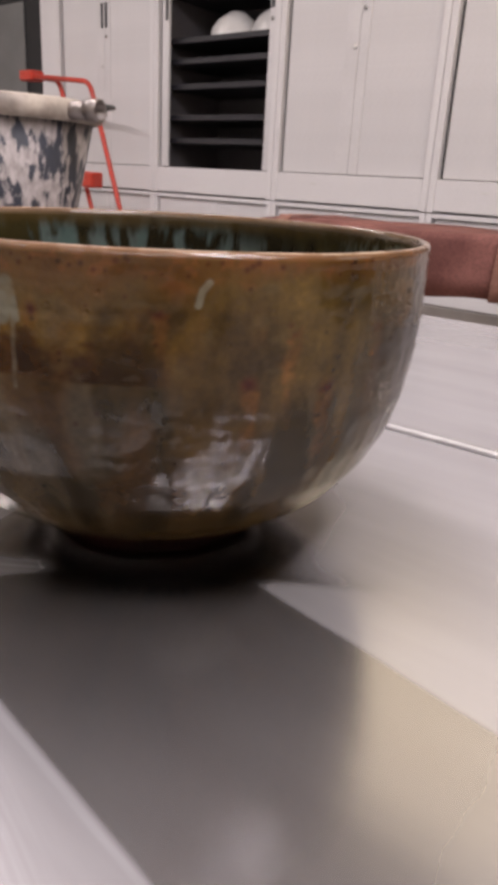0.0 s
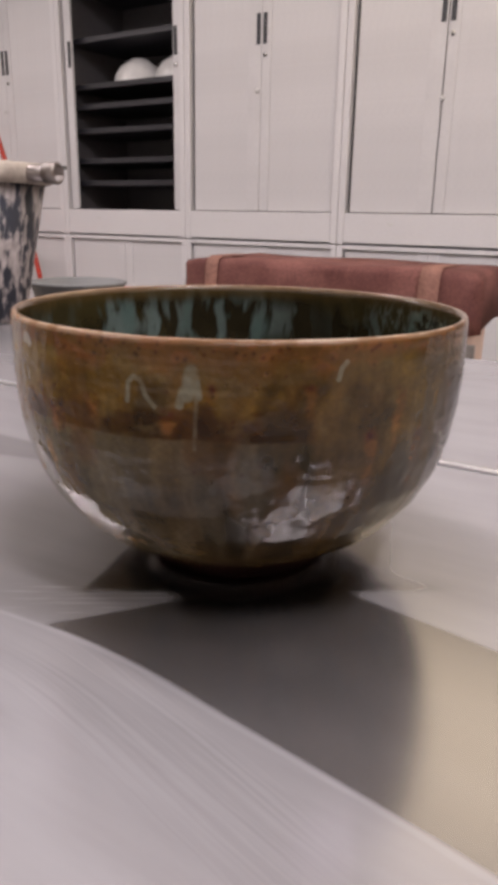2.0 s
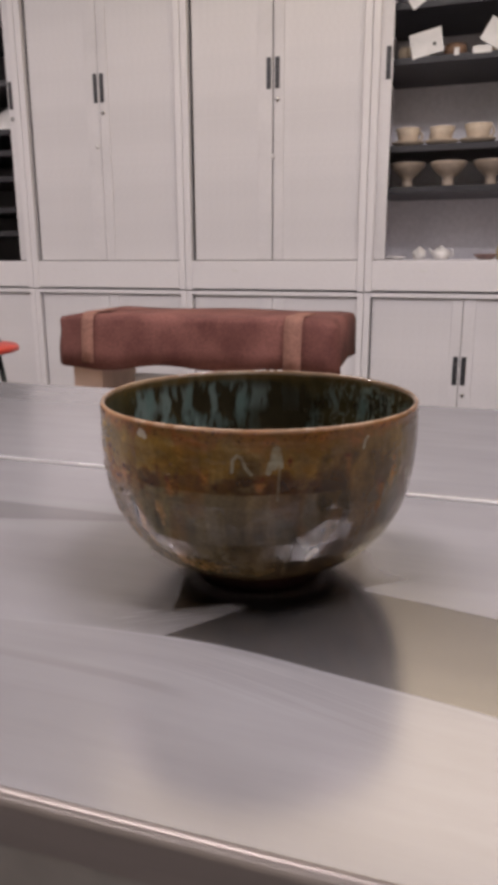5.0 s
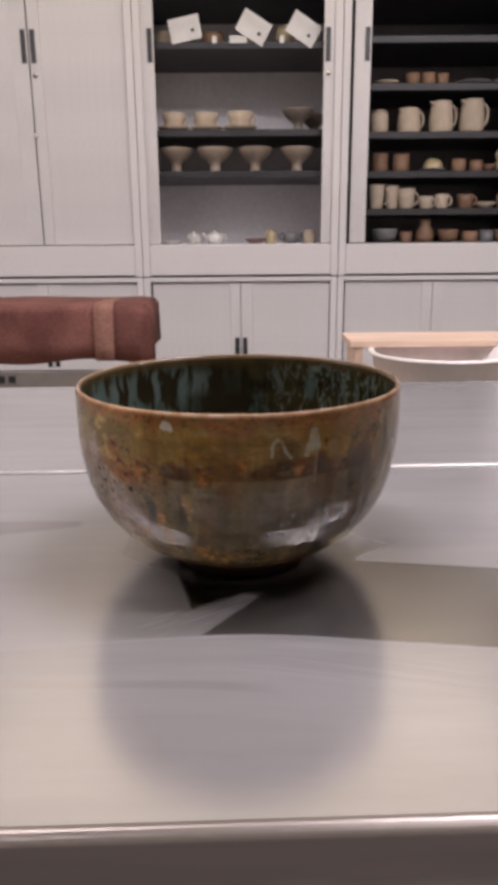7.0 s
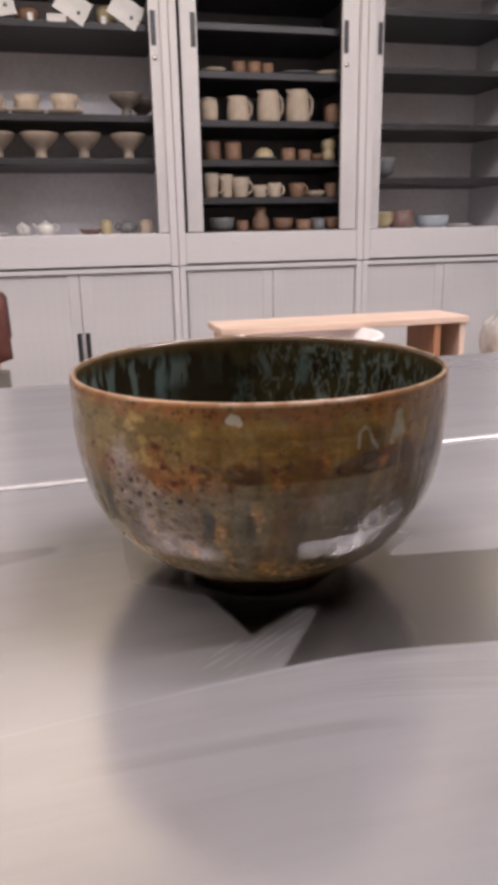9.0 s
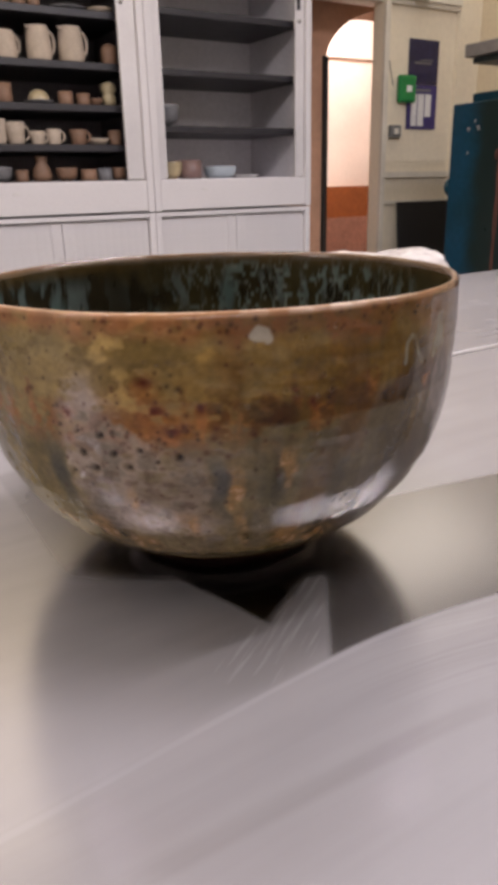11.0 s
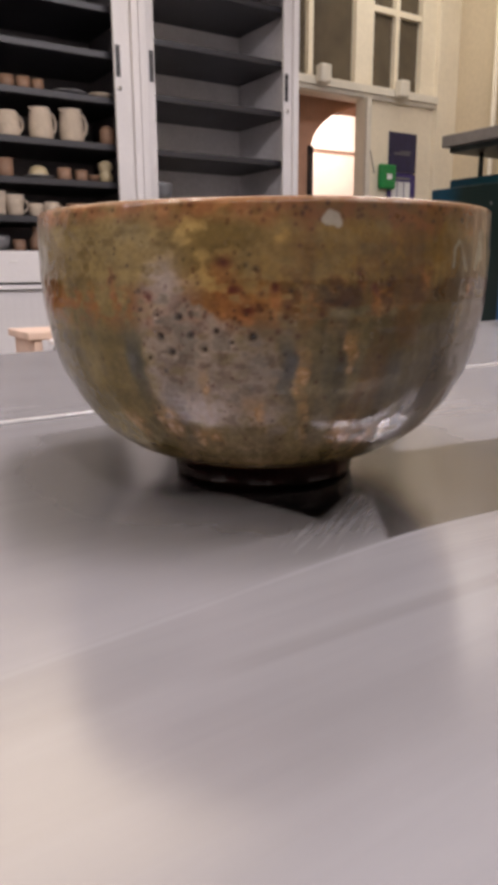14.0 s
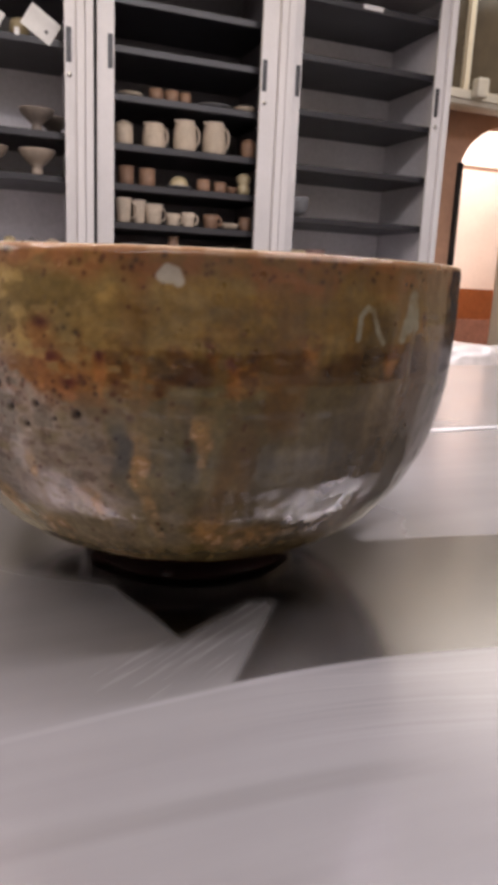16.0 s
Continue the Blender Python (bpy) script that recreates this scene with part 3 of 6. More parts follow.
    def wiped(along, across, detail, lo, hi):
        v = n.new("ShaderNodeCombineXYZ")
        l.new(op("MULTIPLY", xyz.outputs["X"], along), v.inputs[0])
        l.new(op("MULTIPLY", slant, across), v.inputs[1])
        t = n.new("ShaderNodeTexNoise")
        t.inputs["Scale"].default_value, t.inputs["Detail"].default_value = 1.0, detail
        l.new(v.outputs[0], t.inputs["Vector"])
        r = n.new("ShaderNodeMapRange")
        r.inputs["From Min"].default_value, r.inputs["From Max"].default_value = lo, hi
        r.inputs["To Min"].default_value, r.inputs["To Max"].default_value = -1.0, 1.0
        l.new(t.outputs["Fac"], r.inputs["Value"])
        return r.outputs[0]

    def bump_at(value, centre, half, soft):
        """1 within half of centre, falling to 0 over soft."""
        r = n.new("ShaderNodeMapRange")
        r.interpolation_type = "SMOOTHSTEP"
        r.inputs["From Min"].default_value, r.inputs["From Max"].default_value = half + soft, half
        l.new(op("ABSOLUTE", op("SUBTRACT", value, centre), 0.0), r.inputs["Value"])
        return r.outputs[0]

    hairs = mul(wiped(7.0, 620.0, 3, 0.36, 0.64), bump_at(xyz.outputs["X"], 0.055, 0.045, 0.05), bump_at(slant, -0.020, 0.012, 0.014))
    broad = wiped(5.0, 95.0, 4, 0.32, 0.68)
    lane = mul(bump_at(slant, -0.0505, 0.0015, 0.004), bump_at(xyz.outputs["X"], -0.062, 0.050, 0.035), op("MULTIPLY_ADD", broad, 0.3, 0.7))
    ridge = mul(bump_at(off, -0.0016, 0.0004, 0.0014), op("MULTIPLY_ADD", line, 0.6, 0.3))
    marks = op("ADD", op("ADD", op("MULTIPLY", hairs, 0.036), op("MULTIPLY", ridge, 0.12)), mul(broad, film.outputs[0], 0.012))
    coat = op("MAXIMUM", op("SUBTRACT", op("ADD", op("ADD", thin, op("MULTIPLY", band, 0.24)), marks), op("MULTIPLY", lane, 0.11)), 0.02)
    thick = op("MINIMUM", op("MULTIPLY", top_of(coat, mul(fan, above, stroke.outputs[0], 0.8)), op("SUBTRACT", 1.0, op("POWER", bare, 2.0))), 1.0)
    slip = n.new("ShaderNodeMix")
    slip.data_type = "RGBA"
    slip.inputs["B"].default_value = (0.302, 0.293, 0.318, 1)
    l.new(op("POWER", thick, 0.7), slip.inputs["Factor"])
    # steel darkened round the foot: the bowl's contact shade put into its colour
    contact_shade = n.new("ShaderNodeMix")
    contact_shade.data_type = "RGBA"
    contact_shade.inputs["B"].default_value = (0.13, 0.117, 0.112, 1)
    l.new(op("MULTIPLY", bare, 0.62), contact_shade.inputs["Factor"])
    l.new(ramp.outputs[0], contact_shade.inputs["A"])
    l.new(contact_shade.outputs["Result"], slip.inputs["A"])
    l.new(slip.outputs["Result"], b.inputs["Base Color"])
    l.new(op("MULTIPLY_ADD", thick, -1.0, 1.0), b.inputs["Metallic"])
    rr = n.new("ShaderNodeMapRange")
    rr.inputs["To Min"].default_value, rr.inputs["To Max"].default_value = 0.15, 0.24
    l.new(add.outputs[0], rr.inputs["Value"])
    l.new(op("MULTIPLY_ADD", thick, 0.04, rr.outputs[0]), b.inputs["Roughness"])
    bp = n.new("ShaderNodeBump")
    bp.inputs["Strength"].default_value, bp.inputs["Distance"].default_value = 0.02, 0.002
    l.new(brush, bp.inputs["Height"])
    l.new(bp.outputs[0], b.inputs["Normal"])


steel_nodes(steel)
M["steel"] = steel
M["stonepot"] = material("stone_grey_clay", (0.20, 0.165, 0.14), 0.6, grain=0.15, scale=60, blotch=18)
M["bare_steel"] = material("bare_sheet_steel", (0.27, 0.235, 0.22), 0.36, 0.85, grain=0.12, scale=40, blotch=6, stretch=(0.1, 1, 1))
M["bright_steel"] = material("polished_steel_edge", (0.55, 0.54, 0.54), 0.34, 0.7, grain=0.05)
X0, X1, NEAR, SEAM, FAR = -1.55, 1.95, -0.260, 0.193, 0.63


def sheet(y0, y1, z, lip_near, r=0.006):
    """A folded steel sheet with rounded long edges and lips turned down."""
    prof = []
    lip = 0.026 if lip_near else 0.012
    if not lip_near:
        prof += [(y0 + 0.018, z - lip), (y0 + 0.0015, z - lip), (y0, z - lip + 0.002)]
    prof += [(y0 + r - r * math.cos(a), z - r + r * math.sin(a)) for a in (math.pi / 2 * k / 6 for k in range(7 if not lip_near else 0))]
    if lip_near:
        prof += [(y0 + r + 0.018, z - 0.012), (y0 + r + 0.0001, z - 0.012), (y0 + r, z)]
    prof += [(y0 + (y1 - y0) * k / 6, z) for k in range(1, 6)]
    prof += [(y1 - r + r * math.sin(a), z - r + r * math.cos(a)) for a in (math.pi / 2 * k / 6 for k in range(7))]
    prof += [(y1, z - 0.034), (y1 - 0.018, z - 0.034)]
    bm = bmesh.new()
    a = [bm.verts.new((X0, y, zz)) for y, zz in prof]
    b = [bm.verts.new((X1, y, zz)) for y, zz in prof]
    for k in range(len(prof) - 1):
        bm.faces.new((a[k], a[k + 1], b[k + 1], b[k]))
    bm.faces.new((a[0], *a[:0:-1]))
    bm.faces.new((b[0], *b[1:]))
    bmesh.ops.recalc_face_normals(bm, faces=bm.faces[:])
    return bm


def strip(prof):
    """A bar of the given section, as long as the table."""
    bm = bmesh.new()
    a, b = [[bm.verts.new((x, y, z)) for y, z in prof] for x in (X0, X1)]
    for k in range(len(prof)):
        bm.faces.new((a[k], a[(k + 1) % len(prof)], b[(k + 1) % len(prof)], b[k]))
    bm.faces.new(a[::-1])
    bm.faces.new(b)
    bmesh.ops.recalc_face_normals(bm, faces=bm.faces[:])
    return bm


steel_table = thing("steel_table", TABLE, "satin steel work table with a seam, smeared with clay", "table", turn=TURN_T)
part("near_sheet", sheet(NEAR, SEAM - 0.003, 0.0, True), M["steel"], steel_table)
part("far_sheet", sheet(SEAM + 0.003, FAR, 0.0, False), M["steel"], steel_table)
part("front_edge", strip([(NEAR + 0.0061, -0.010), (NEAR + 0.0061, 0.0)] + [(NEAR + 0.0055 - 0.0055 * math.sin(a), -0.0055 + 0.0055 * math.cos(a)) for a in (math.pi / 2 * k / 7 for k in range(8))]
                           + [(NEAR, -0.024), (NEAR + 0.002, -0.026), (NEAR + 0.018, -0.026), (NEAR + 0.018, -0.012)]), M["bare_steel"], steel_table, "bare rounded front edge of the steel top")
part("seam", tube([(X0 + 0.01, SEAM, -0.0012), (X1 - 0.01, SEAM, -0.0012)], 0.0026, 8), M["bright_steel"], steel_table, "bright rounded seam between the sheets", smooth=True)
part("frame", boxes((X0 + 0.05, X1 - 0.05, NEAR + 0.03, NEAR + 0.07, -0.11, -0.036), (X0 + 0.05, X1 - 0.05, FAR - 0.07, FAR - 0.03, -0.11, -0.036),
                    (X0 + 0.05, X0 + 0.09, NEAR + 0.07, FAR - 0.07, -0.11, -0.036), (X1 - 0.09, X1 - 0.05, NEAR + 0.07, FAR - 0.07, -0.11, -0.036)), M["grey_steel"], steel_table)
for lx in (X0 + 0.08, X1 - 0.08):
    for ly in (NEAR + 0.06, FAR - 0.06):
        part("leg", box(lx - 0.02, lx + 0.02, ly - 0.02, ly + 0.02, -0.9, -0.111), M["grey_steel"], steel_table)


# ---- the glazed bowl ----
def lattice_noise(u, v, nu, nv, seed, octaves=3):
    """Smooth noise in 0..1 over the unit square, closed in u."""
    rng = np.random.RandomState(seed)
    total, weight, out = 0.0, 1.0, np.zeros_like(u)
    for _ in range(octaves):
        grid = rng.rand(nu, nv + 2)
        x, y = (u % 1.0) * nu, np.clip(v, 0, 1) * nv
        i, j = np.floor(x).astype(int), np.floor(y).astype(int)
        fx, fy = x - i, y - j
        fx, fy = fx * fx * (3 - 2 * fx), fy * fy * (3 - 2 * fy)
        i0, i1, j1 = i % nu, (i + 1) % nu, np.minimum(j + 1, nv + 1)
        out += weight * ((grid[i0, j] * (1 - fx) + grid[i1, j] * fx) * (1 - fy) + (grid[i0, j1] * (1 - fx) + grid[i1, j1] * fx) * fy)
        total += weight
        weight *= 0.5
        nu, nv = nu * 2, nv * 2
    return out / total


def step(a, b, x):
    s = np.clip((x - a) / (b - a), 0, 1)
    return s * s * (3 - 2 * s)


def blend(c, color, w):
    w = np.clip(w, 0, 1)[:, None]
    return c * (1 - w) + np.array(color) * w


def around(phi, at):
    """Degrees from an angle, the short way round."""
    return (phi - at + 180) % 360 - 180


PAINT_OUT, PAINT_IN = [], []
RIM_Z = 0.1275
OUTER = [(0.0440, 0.0), (0.0462, 0.0006), (0.0470, 0.0030), (0.0474, 0.0108), (0.0500, 0.0118), (0.0580, 0.0136), (0.0700, 0.0190), (0.0822, 0.0280),
         (0.0935, 0.0418), (0.1012, 0.0562), (0.1052, 0.0700), (0.1078, 0.0850), (0.1087, 0.1000), (0.1089, 0.1130), (0.1086, 0.1250)]


def resample(points, n):
    """Points spaced evenly along a smooth curve through the given ones."""
    p = np.array(points)
    d = np.r_[0, np.cumsum(np.hypot(*np.diff(p, axis=0).T))]
    s = np.linspace(0, d[-1], n)
    return np.stack([np.interp(s, d, p[:, 0]), np.interp(s, d, p[:, 1])], -1)


def smooth_profile(points, rounds=14):
    p = np.array(points)
    for _ in range(rounds):
        p[1:-1] = 0.25 * p[:-2] + 0.5 * p[1:-1] + 0.25 * p[2:]
    return p


def bowl_mesh():
    n = 1300
    body = smooth_profile(resample(OUTER[4:], 280), 24)
    foot = np.array(OUTER[:4])
    rim = np.array([(0.1081, 0.1268), (0.1070, RIM_Z), (0.1058, 0.1270), (0.1050, 0.1255)])
    inner = smooth_profile(resample([(0.1048, 0.1240), (0.1046, 0.1000), (0.1034, 0.0850), (0.1008, 0.0700), (0.0966, 0.0570), (0.0888, 0.0425), (0.0770, 0.0305),
                                     (0.0640, 0.0225), (0.0450, 0.0168), (0.0200, 0.0150)], 70))
    under = np.array([(0.0385, 0.0020), (0.0405, 0.0)])
    prof = np.concatenate([under, foot, body, rim, inner])
    n_under, n_out = len(under), len(under) + len(foot) + len(body)
    m = len(prof)
    ang = np.linspace(0, 2 * np.pi, n, endpoint=False)
    A, R, Z = np.tile(ang, m), np.repeat(prof[:, 0], n), np.repeat(prof[:, 1], n)
    phi = np.degrees(A)
    u, v = A / (2 * np.pi), Z / RIM_Z
    inside = np.repeat(np.arange(m) >= n_out + 2, n)
    # thrown unevenness: soft throwing rings, a slightly wavy rim, fine lumps
    R = R * (1 + 0.0025 * np.sin(2 * A + 0.6)) + (0.0004 * (lattice_noise(u, v, 3, 14, 5) - 0.5) + 0.00017 * (lattice_noise(u, v, 5, 44, 6, 2) - 0.5)) * (Z > 0.01)
    wave = 0.0011 * (lattice_noise(u, 0 * u + 0.5, 7, 1, 9) - 0.5)
    Z = Z + wave * step(0.05, RIM_Z, Z)
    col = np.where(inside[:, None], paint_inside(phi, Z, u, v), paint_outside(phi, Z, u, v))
    R = R + np.where(inside, 0, relief(phi, Z, u, v))
    verts = np.stack([R * np.cos(A), R * np.sin(A), Z], -1)
    idx = np.arange(m * n).reshape(m, n)
    a, b = idx[:-1], idx[1:]
    faces = np.stack([a, np.roll(a, -1, 1), np.roll(b, -1, 1), b], -1).reshape(-1, 4)
    verts = np.concatenate([verts, [(0, 0, 0.0150), (0, 0, 0.0030)]])
    top, low = m * n, m * n + 1
    tri = [(int(idx[-1, k]), int(idx[-1, (k + 1) % n]), top) for k in range(n)] + [(int(idx[0, (k + 1) % n]), int(idx[0, k]), low) for k in range(n)]
    me = bpy.data.meshes.new("bowl")
    me.from_pydata(verts.tolist(), [], faces.tolist() + tri)
    attr = me.color_attributes.new("glaze", "FLOAT_COLOR", "POINT")
    rgba = np.ones((len(verts), 4), np.float32)
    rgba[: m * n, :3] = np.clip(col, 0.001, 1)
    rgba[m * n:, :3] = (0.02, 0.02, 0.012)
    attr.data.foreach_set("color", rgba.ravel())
    me.shade_smooth()
    return me


def relief(phi, z, u, v):
    """Pits, craters and thick runs of the glaze, in metres outwards."""
    out = (0.00032 + 0.00016 * step(-100, -125, around(phi, -50) - 50)) * (lattice_noise(u, v, 130, 30, 21, 2) - 0.5)
    out += 0.0007 * (lattice_noise(u, v, 60, 4, 22, 3) - 0.5)
    for a, h, w in PITS:
        d2 = (np.radians(around(phi, a)) * 0.105) ** 2 + ((z - h) * 0.9) ** 2
        deep = 0.9 if w > 0.001 else 0.35
        out += deep * (-0.0011 * np.exp(-d2 / (w * 0.8) ** 2) + 0.0004 * np.exp(-((np.sqrt(d2) - w * 1.35) / (w * 0.5)) ** 2))
    return out


rnd = random.Random(4)
CRATERS = [(-146.0, 0.0858), (-145.6, 0.0776), (-138.9, 0.0782), (-133.6, 0.0802), (-130.5, 0.0757), (-126.2, 0.0779), (-143.3, 0.0715), (-136.2, 0.0730), (-149.0, 0.0690), (-141.0, 0.0850)]
PITS = [(a, h, rnd.uniform(0.0011, 0.0020)) for a, h in CRATERS]
PITS += [(rnd.gauss(-138, 14), rnd.gauss(0.072, 0.018), rnd.uniform(0.0004, 0.0007)) for _ in range(24)]
PITS += [(rnd.uniform(-185, -95), rnd.uniform(0.02, 0.122), rnd.uniform(0.0005, 0.0009)) for _ in range(90)]
PITS += [(rnd.uniform(-190, 20), rnd.uniform(0.02, 0.12), rnd.uniform(0.0004, 0.0007)) for _ in range(40)]


def mark(phi, z, at, height, half_deg, up, down):
    """A run of glaze: a head, thinning out downwards."""
    narrow = half_deg * np.clip(1 + (z - height) / (3.2 * down), 0.4, 1)
    side = np.exp(-(around(phi + 40 * (z - height), at) / narrow) ** 4)
    return side * np.where(z > height, np.exp(-((z - height) / up) ** 2), np.exp(-((z - height) / down) ** 2))


def line(phi, z, points, width):
    """A drawn line on the wall of the bowl."""
    best = np.full(len(z), 1.0)
    k = math.radians(1) * 0.108
    for (a0, z0), (a1, z1) in zip(points, points[1:]):
        px, pz, dx, dz = around(phi, a0) * k, z - z0, (a1 - a0) * k, z1 - z0
        t = np.clip((px * dx + pz * dz) / (dx * dx + dz * dz), 0, 1)
        best = np.minimum(best, np.hypot(px - t * dx, pz - t * dz))
    return 1 - step(width * 0.6, width * 1.25, best)


# angle, height of the head, half width in degrees, reach up, reach down
ORANGE = [(-131.7, 0.1030, 2.0, 0.003, 0.011), (-130.2, 0.0925, 2.6, 0.004, 0.008), (-127.0, 0.0860, 1.8, 0.003, 0.004), (-105.1, 0.0975, 1.0, 0.003, 0.006), (-101.4, 0.0940, 1.4, 0.003, 0.009),
          (-157.2, 0.0980, 1.2, 0.004, 0.010), (-147.6, 0.0900, 1.2, 0.004, 0.010), (-121.8, 0.094, 1.0, 0.003, 0.008), (-115.4, 0.093, 1.1, 0.003, 0.008), (-22.3, 0.1035, 1.5, 0.0025, 0.022),
          (-43.6, 0.1090, 1.3, 0.003, 0.012), (-29.2, 0.0870, 1.6, 0.004, 0.018), (-71.5, 0.0965, 2.6, 0.004, 0.006), (-13.5, 0.082, 2.0, 0.006, 0.022), (-96.8, 0.1122, 1.7, 0.002, 0.004),
          (-3.0, 0.100, 1.3, 0.004, 0.024), (-62.5, 0.1075, 1.0, 0.003, 0.006), (-88.5, 0.1002, 2.0, 0.003, 0.004)]
TAN = [(-149.0, 0.0440, 3.6, 0.004, 0.009), (-125.9, 0.0492, 2.6, 0.004, 0.008), (-115.9, 0.0680, 1.7, 0.005, 0.026), (-105.4, 0.0755, 1.5, 0.004, 0.009), (-136.2, 0.0600, 1.2, 0.004, 0.009),
       (-160.0, 0.0400, 3.0, 0.004, 0.008), (-139.0, 0.0360, 4.0, 0.003, 0.006), (-95.0, 0.0360, 8.0, 0.003, 0.006), (-104.0, 0.0400, 4.0, 0.004, 0.009)]
# clay-red and brown pinholes, thick on one side
rnd = random.Random(11)
SPECKS = [(rnd.gauss(-135, 22), rnd.uniform(0.032, 0.121), rnd.uniform(0.0004, 0.0008)) for _ in range(110)]
SPECKS += [(rnd.gauss(-128, 13), rnd.gauss(0.088, 0.009), rnd.uniform(0.0006, 0.0012)) for _ in range(45)]
SPECKS += [(rnd.uniform(-190, 10), rnd.uniform(0.1195, 0.1255), rnd.uniform(0.0004, 0.0009)) for _ in range(110)]
SPECKS += [(rnd.uniform(-100, 10), rnd.uniform(0.04, 0.118), rnd.uniform(0.0004, 0.0008)) for _ in range(45)]
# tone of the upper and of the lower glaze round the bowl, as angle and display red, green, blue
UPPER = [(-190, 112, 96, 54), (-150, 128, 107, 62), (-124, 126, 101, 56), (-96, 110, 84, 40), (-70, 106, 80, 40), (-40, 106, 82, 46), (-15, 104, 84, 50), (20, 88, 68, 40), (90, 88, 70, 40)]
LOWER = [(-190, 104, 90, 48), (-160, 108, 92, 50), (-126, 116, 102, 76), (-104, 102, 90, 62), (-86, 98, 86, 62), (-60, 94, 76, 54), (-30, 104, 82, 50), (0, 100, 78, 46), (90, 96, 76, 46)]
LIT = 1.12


def albedo(r, g, b):
    """Base colour of a glaze that shows as this display colour in the room's light."""
    c = np.array([r, g, b], float) / 255
    c = np.where(c < 0.04045, c / 12.92, ((c + 0.055) / 1.055) ** 2.4)
    return np.clip((c - 0.012) / LIT, 0.003, 1)


def tones(phi, table):
    t = np.array([albedo(*row[1:]) for row in table])
    p = around(phi, -50) - 50
    return np.stack([np.interp(p, [row[0] for row in table], t[:, k]) for k in range(3)], -1)


def paint_outside(phi, z, u, v):
    p = around(phi, -50) - 50
    cloud, mid, fine = lattice_noise(u, v, 9, 4, 1), lattice_noise(u, v, 34, 11, 2), lattice_noise(u, v, 150, 40, 3)
    ring = lattice_noise(u, v, 4, 34, 7, 2)
    grit = lattice_noise(u, v, 420, 90, 42, 2)
    uw = u + 0.010 * (lattice_noise(u, v, 14, 5, 51) - 0.5) + 0.004 * (lattice_noise(u, v, 50, 14, 52) - 0.5)
    vein, vein2, thread = lattice_noise(uw, v, 40, 2, 53), lattice_noise(uw, v, 66, 2, 54), lattice_noise(uw, v, 150, 4, 55)
    crumb = lattice_noise(u, v, 90, 26, 57)
    mid, fine, crumb = [np.clip(0.5 + 1.7 * (q - 0.5), 0, 1) for q in (mid, fine, crumb)]
    left = step(0, 1, (-108 - p) / 26)
    runny = 1 - 0.75 * left
    # the second dip ends in a nearly level line, broken on the pitted side
    dip = 0.0893 + 0.0012 * (mid - 0.5) + 0.0008 * (thread - 0.5) + left * (0.010 * (cloud - 0.5) + 0.008 * (crumb - 0.5)) - 0.004 * step(0, 1, (p + 40) / 30)
    soft = 0.0011 + 0.010 * left + 0.012 * step(0, 1, (p + 46) / 20)
    w = step(-1, 1, (z - dip) / soft)
    c = tones(phi, LOWER) * (1 - w[:, None]) + tones(phi, UPPER) * w[:, None]
    c = c * ((0.80 + 0.40 * cloud) * (0.84 + 0.32 * mid) * (0.90 + 0.20 * ring) * (1 + (0.25 + 0.25 * runny) * (thread - 0.5)) * (1 + 0.35 * (vein2 - 0.5)))[:, None]
    # honey over dark brown just above the line
    amber = step(-122, -108, p) * (1 - step(-52, -34, p)) * step(-0.0008, 0.0008, z - dip)
    c = blend(c, albedo(84, 56, 22), amber * (1 - step(0.006, 0.013, z - dip + 0.010 * (crumb - 0.5))) * (0.35 + 0.65 * step(0.35, 0.6, vein2)) * 0.9)
    c = blend(c, albedo(66, 44, 20), amber * (1 - step(0.003, 0.008, z - dip + 0.006 * (fine - 0.5))) * step(0.42, 0.62, vein) * 0.8)
    # soft runs under it: slate green, then brown
    below = (1 - w) * step(0.016, 0.040, z) * runny
    c = blend(c, albedo(64, 56, 38), step(0.50, 0.68, vein) * 0.75 * below)
    c = blend(c, albedo(112, 102, 86), step(0.52, 0.70, vein2) * 0.40 * below)
    c = blend(c, albedo(104, 72, 40), step(0.56, 0.72, lattice_noise(uw, v, 46, 3, 16)) * 0.50 * runny * step(0.030, 0.055, z))
    c = blend(c, albedo(60, 46, 24), w * step(0.54, 0.70, lattice_noise(uw, v, 38, 3, 18)) * 0.55 * runny * (1 - step(0.108, 0.118, z)))
    c = blend(c, albedo(116, 106, 78), w * step(0.50, 0.76, cloud * 0.5 + crumb * 0.5) * 0.22)
    c = blend(c, albedo(96, 76, 34), left * w * step(0.50, 0.66, 0.6 * crumb + 0.4 * mid) * 0.60)
    # brown fringe where the thick glaze of the pitted side ends
    c = blend(c, albedo(128, 78, 32), left * np.exp(-((z - 0.089) / 0.008) ** 2) * step(0.42, 0.62, 0.5 * mid + 0.5 * fine) * 0.75)
    warm = step(-142, -128, p) * (1 - step(-100, -84, p)) * np.exp(-((z - 0.0925) / 0.0095) ** 2)
    c = blend(c, albedo(142, 90, 38), warm * step(0.38, 0.62, 0.45 * mid + 0.35 * crumb + 0.2 * fine) * 0.42)
    c = blend(c, albedo(84, 54, 24), warm * step(0.52, 0.72, 0.5 * vein2 + 0.5 * fine) * 0.65)
    # pale lavender glaze that gathered on one side, thinning downwards, broken through
    q, zz = p + 5 * (mid - 0.5) + 2.5 * (fine - 0.5), z + 0.007 * (crumb - 0.5) + 0.004 * (fine - 0.5)
    lav = step(-151, -146, q) * (1 - step(-123, -116, q)) * step(0.036, 0.047, zz) * (1 - step(-0.004, 0.003, zz - 0.1020 + 0.00125 * np.clip(q + 145, 0, 40)))
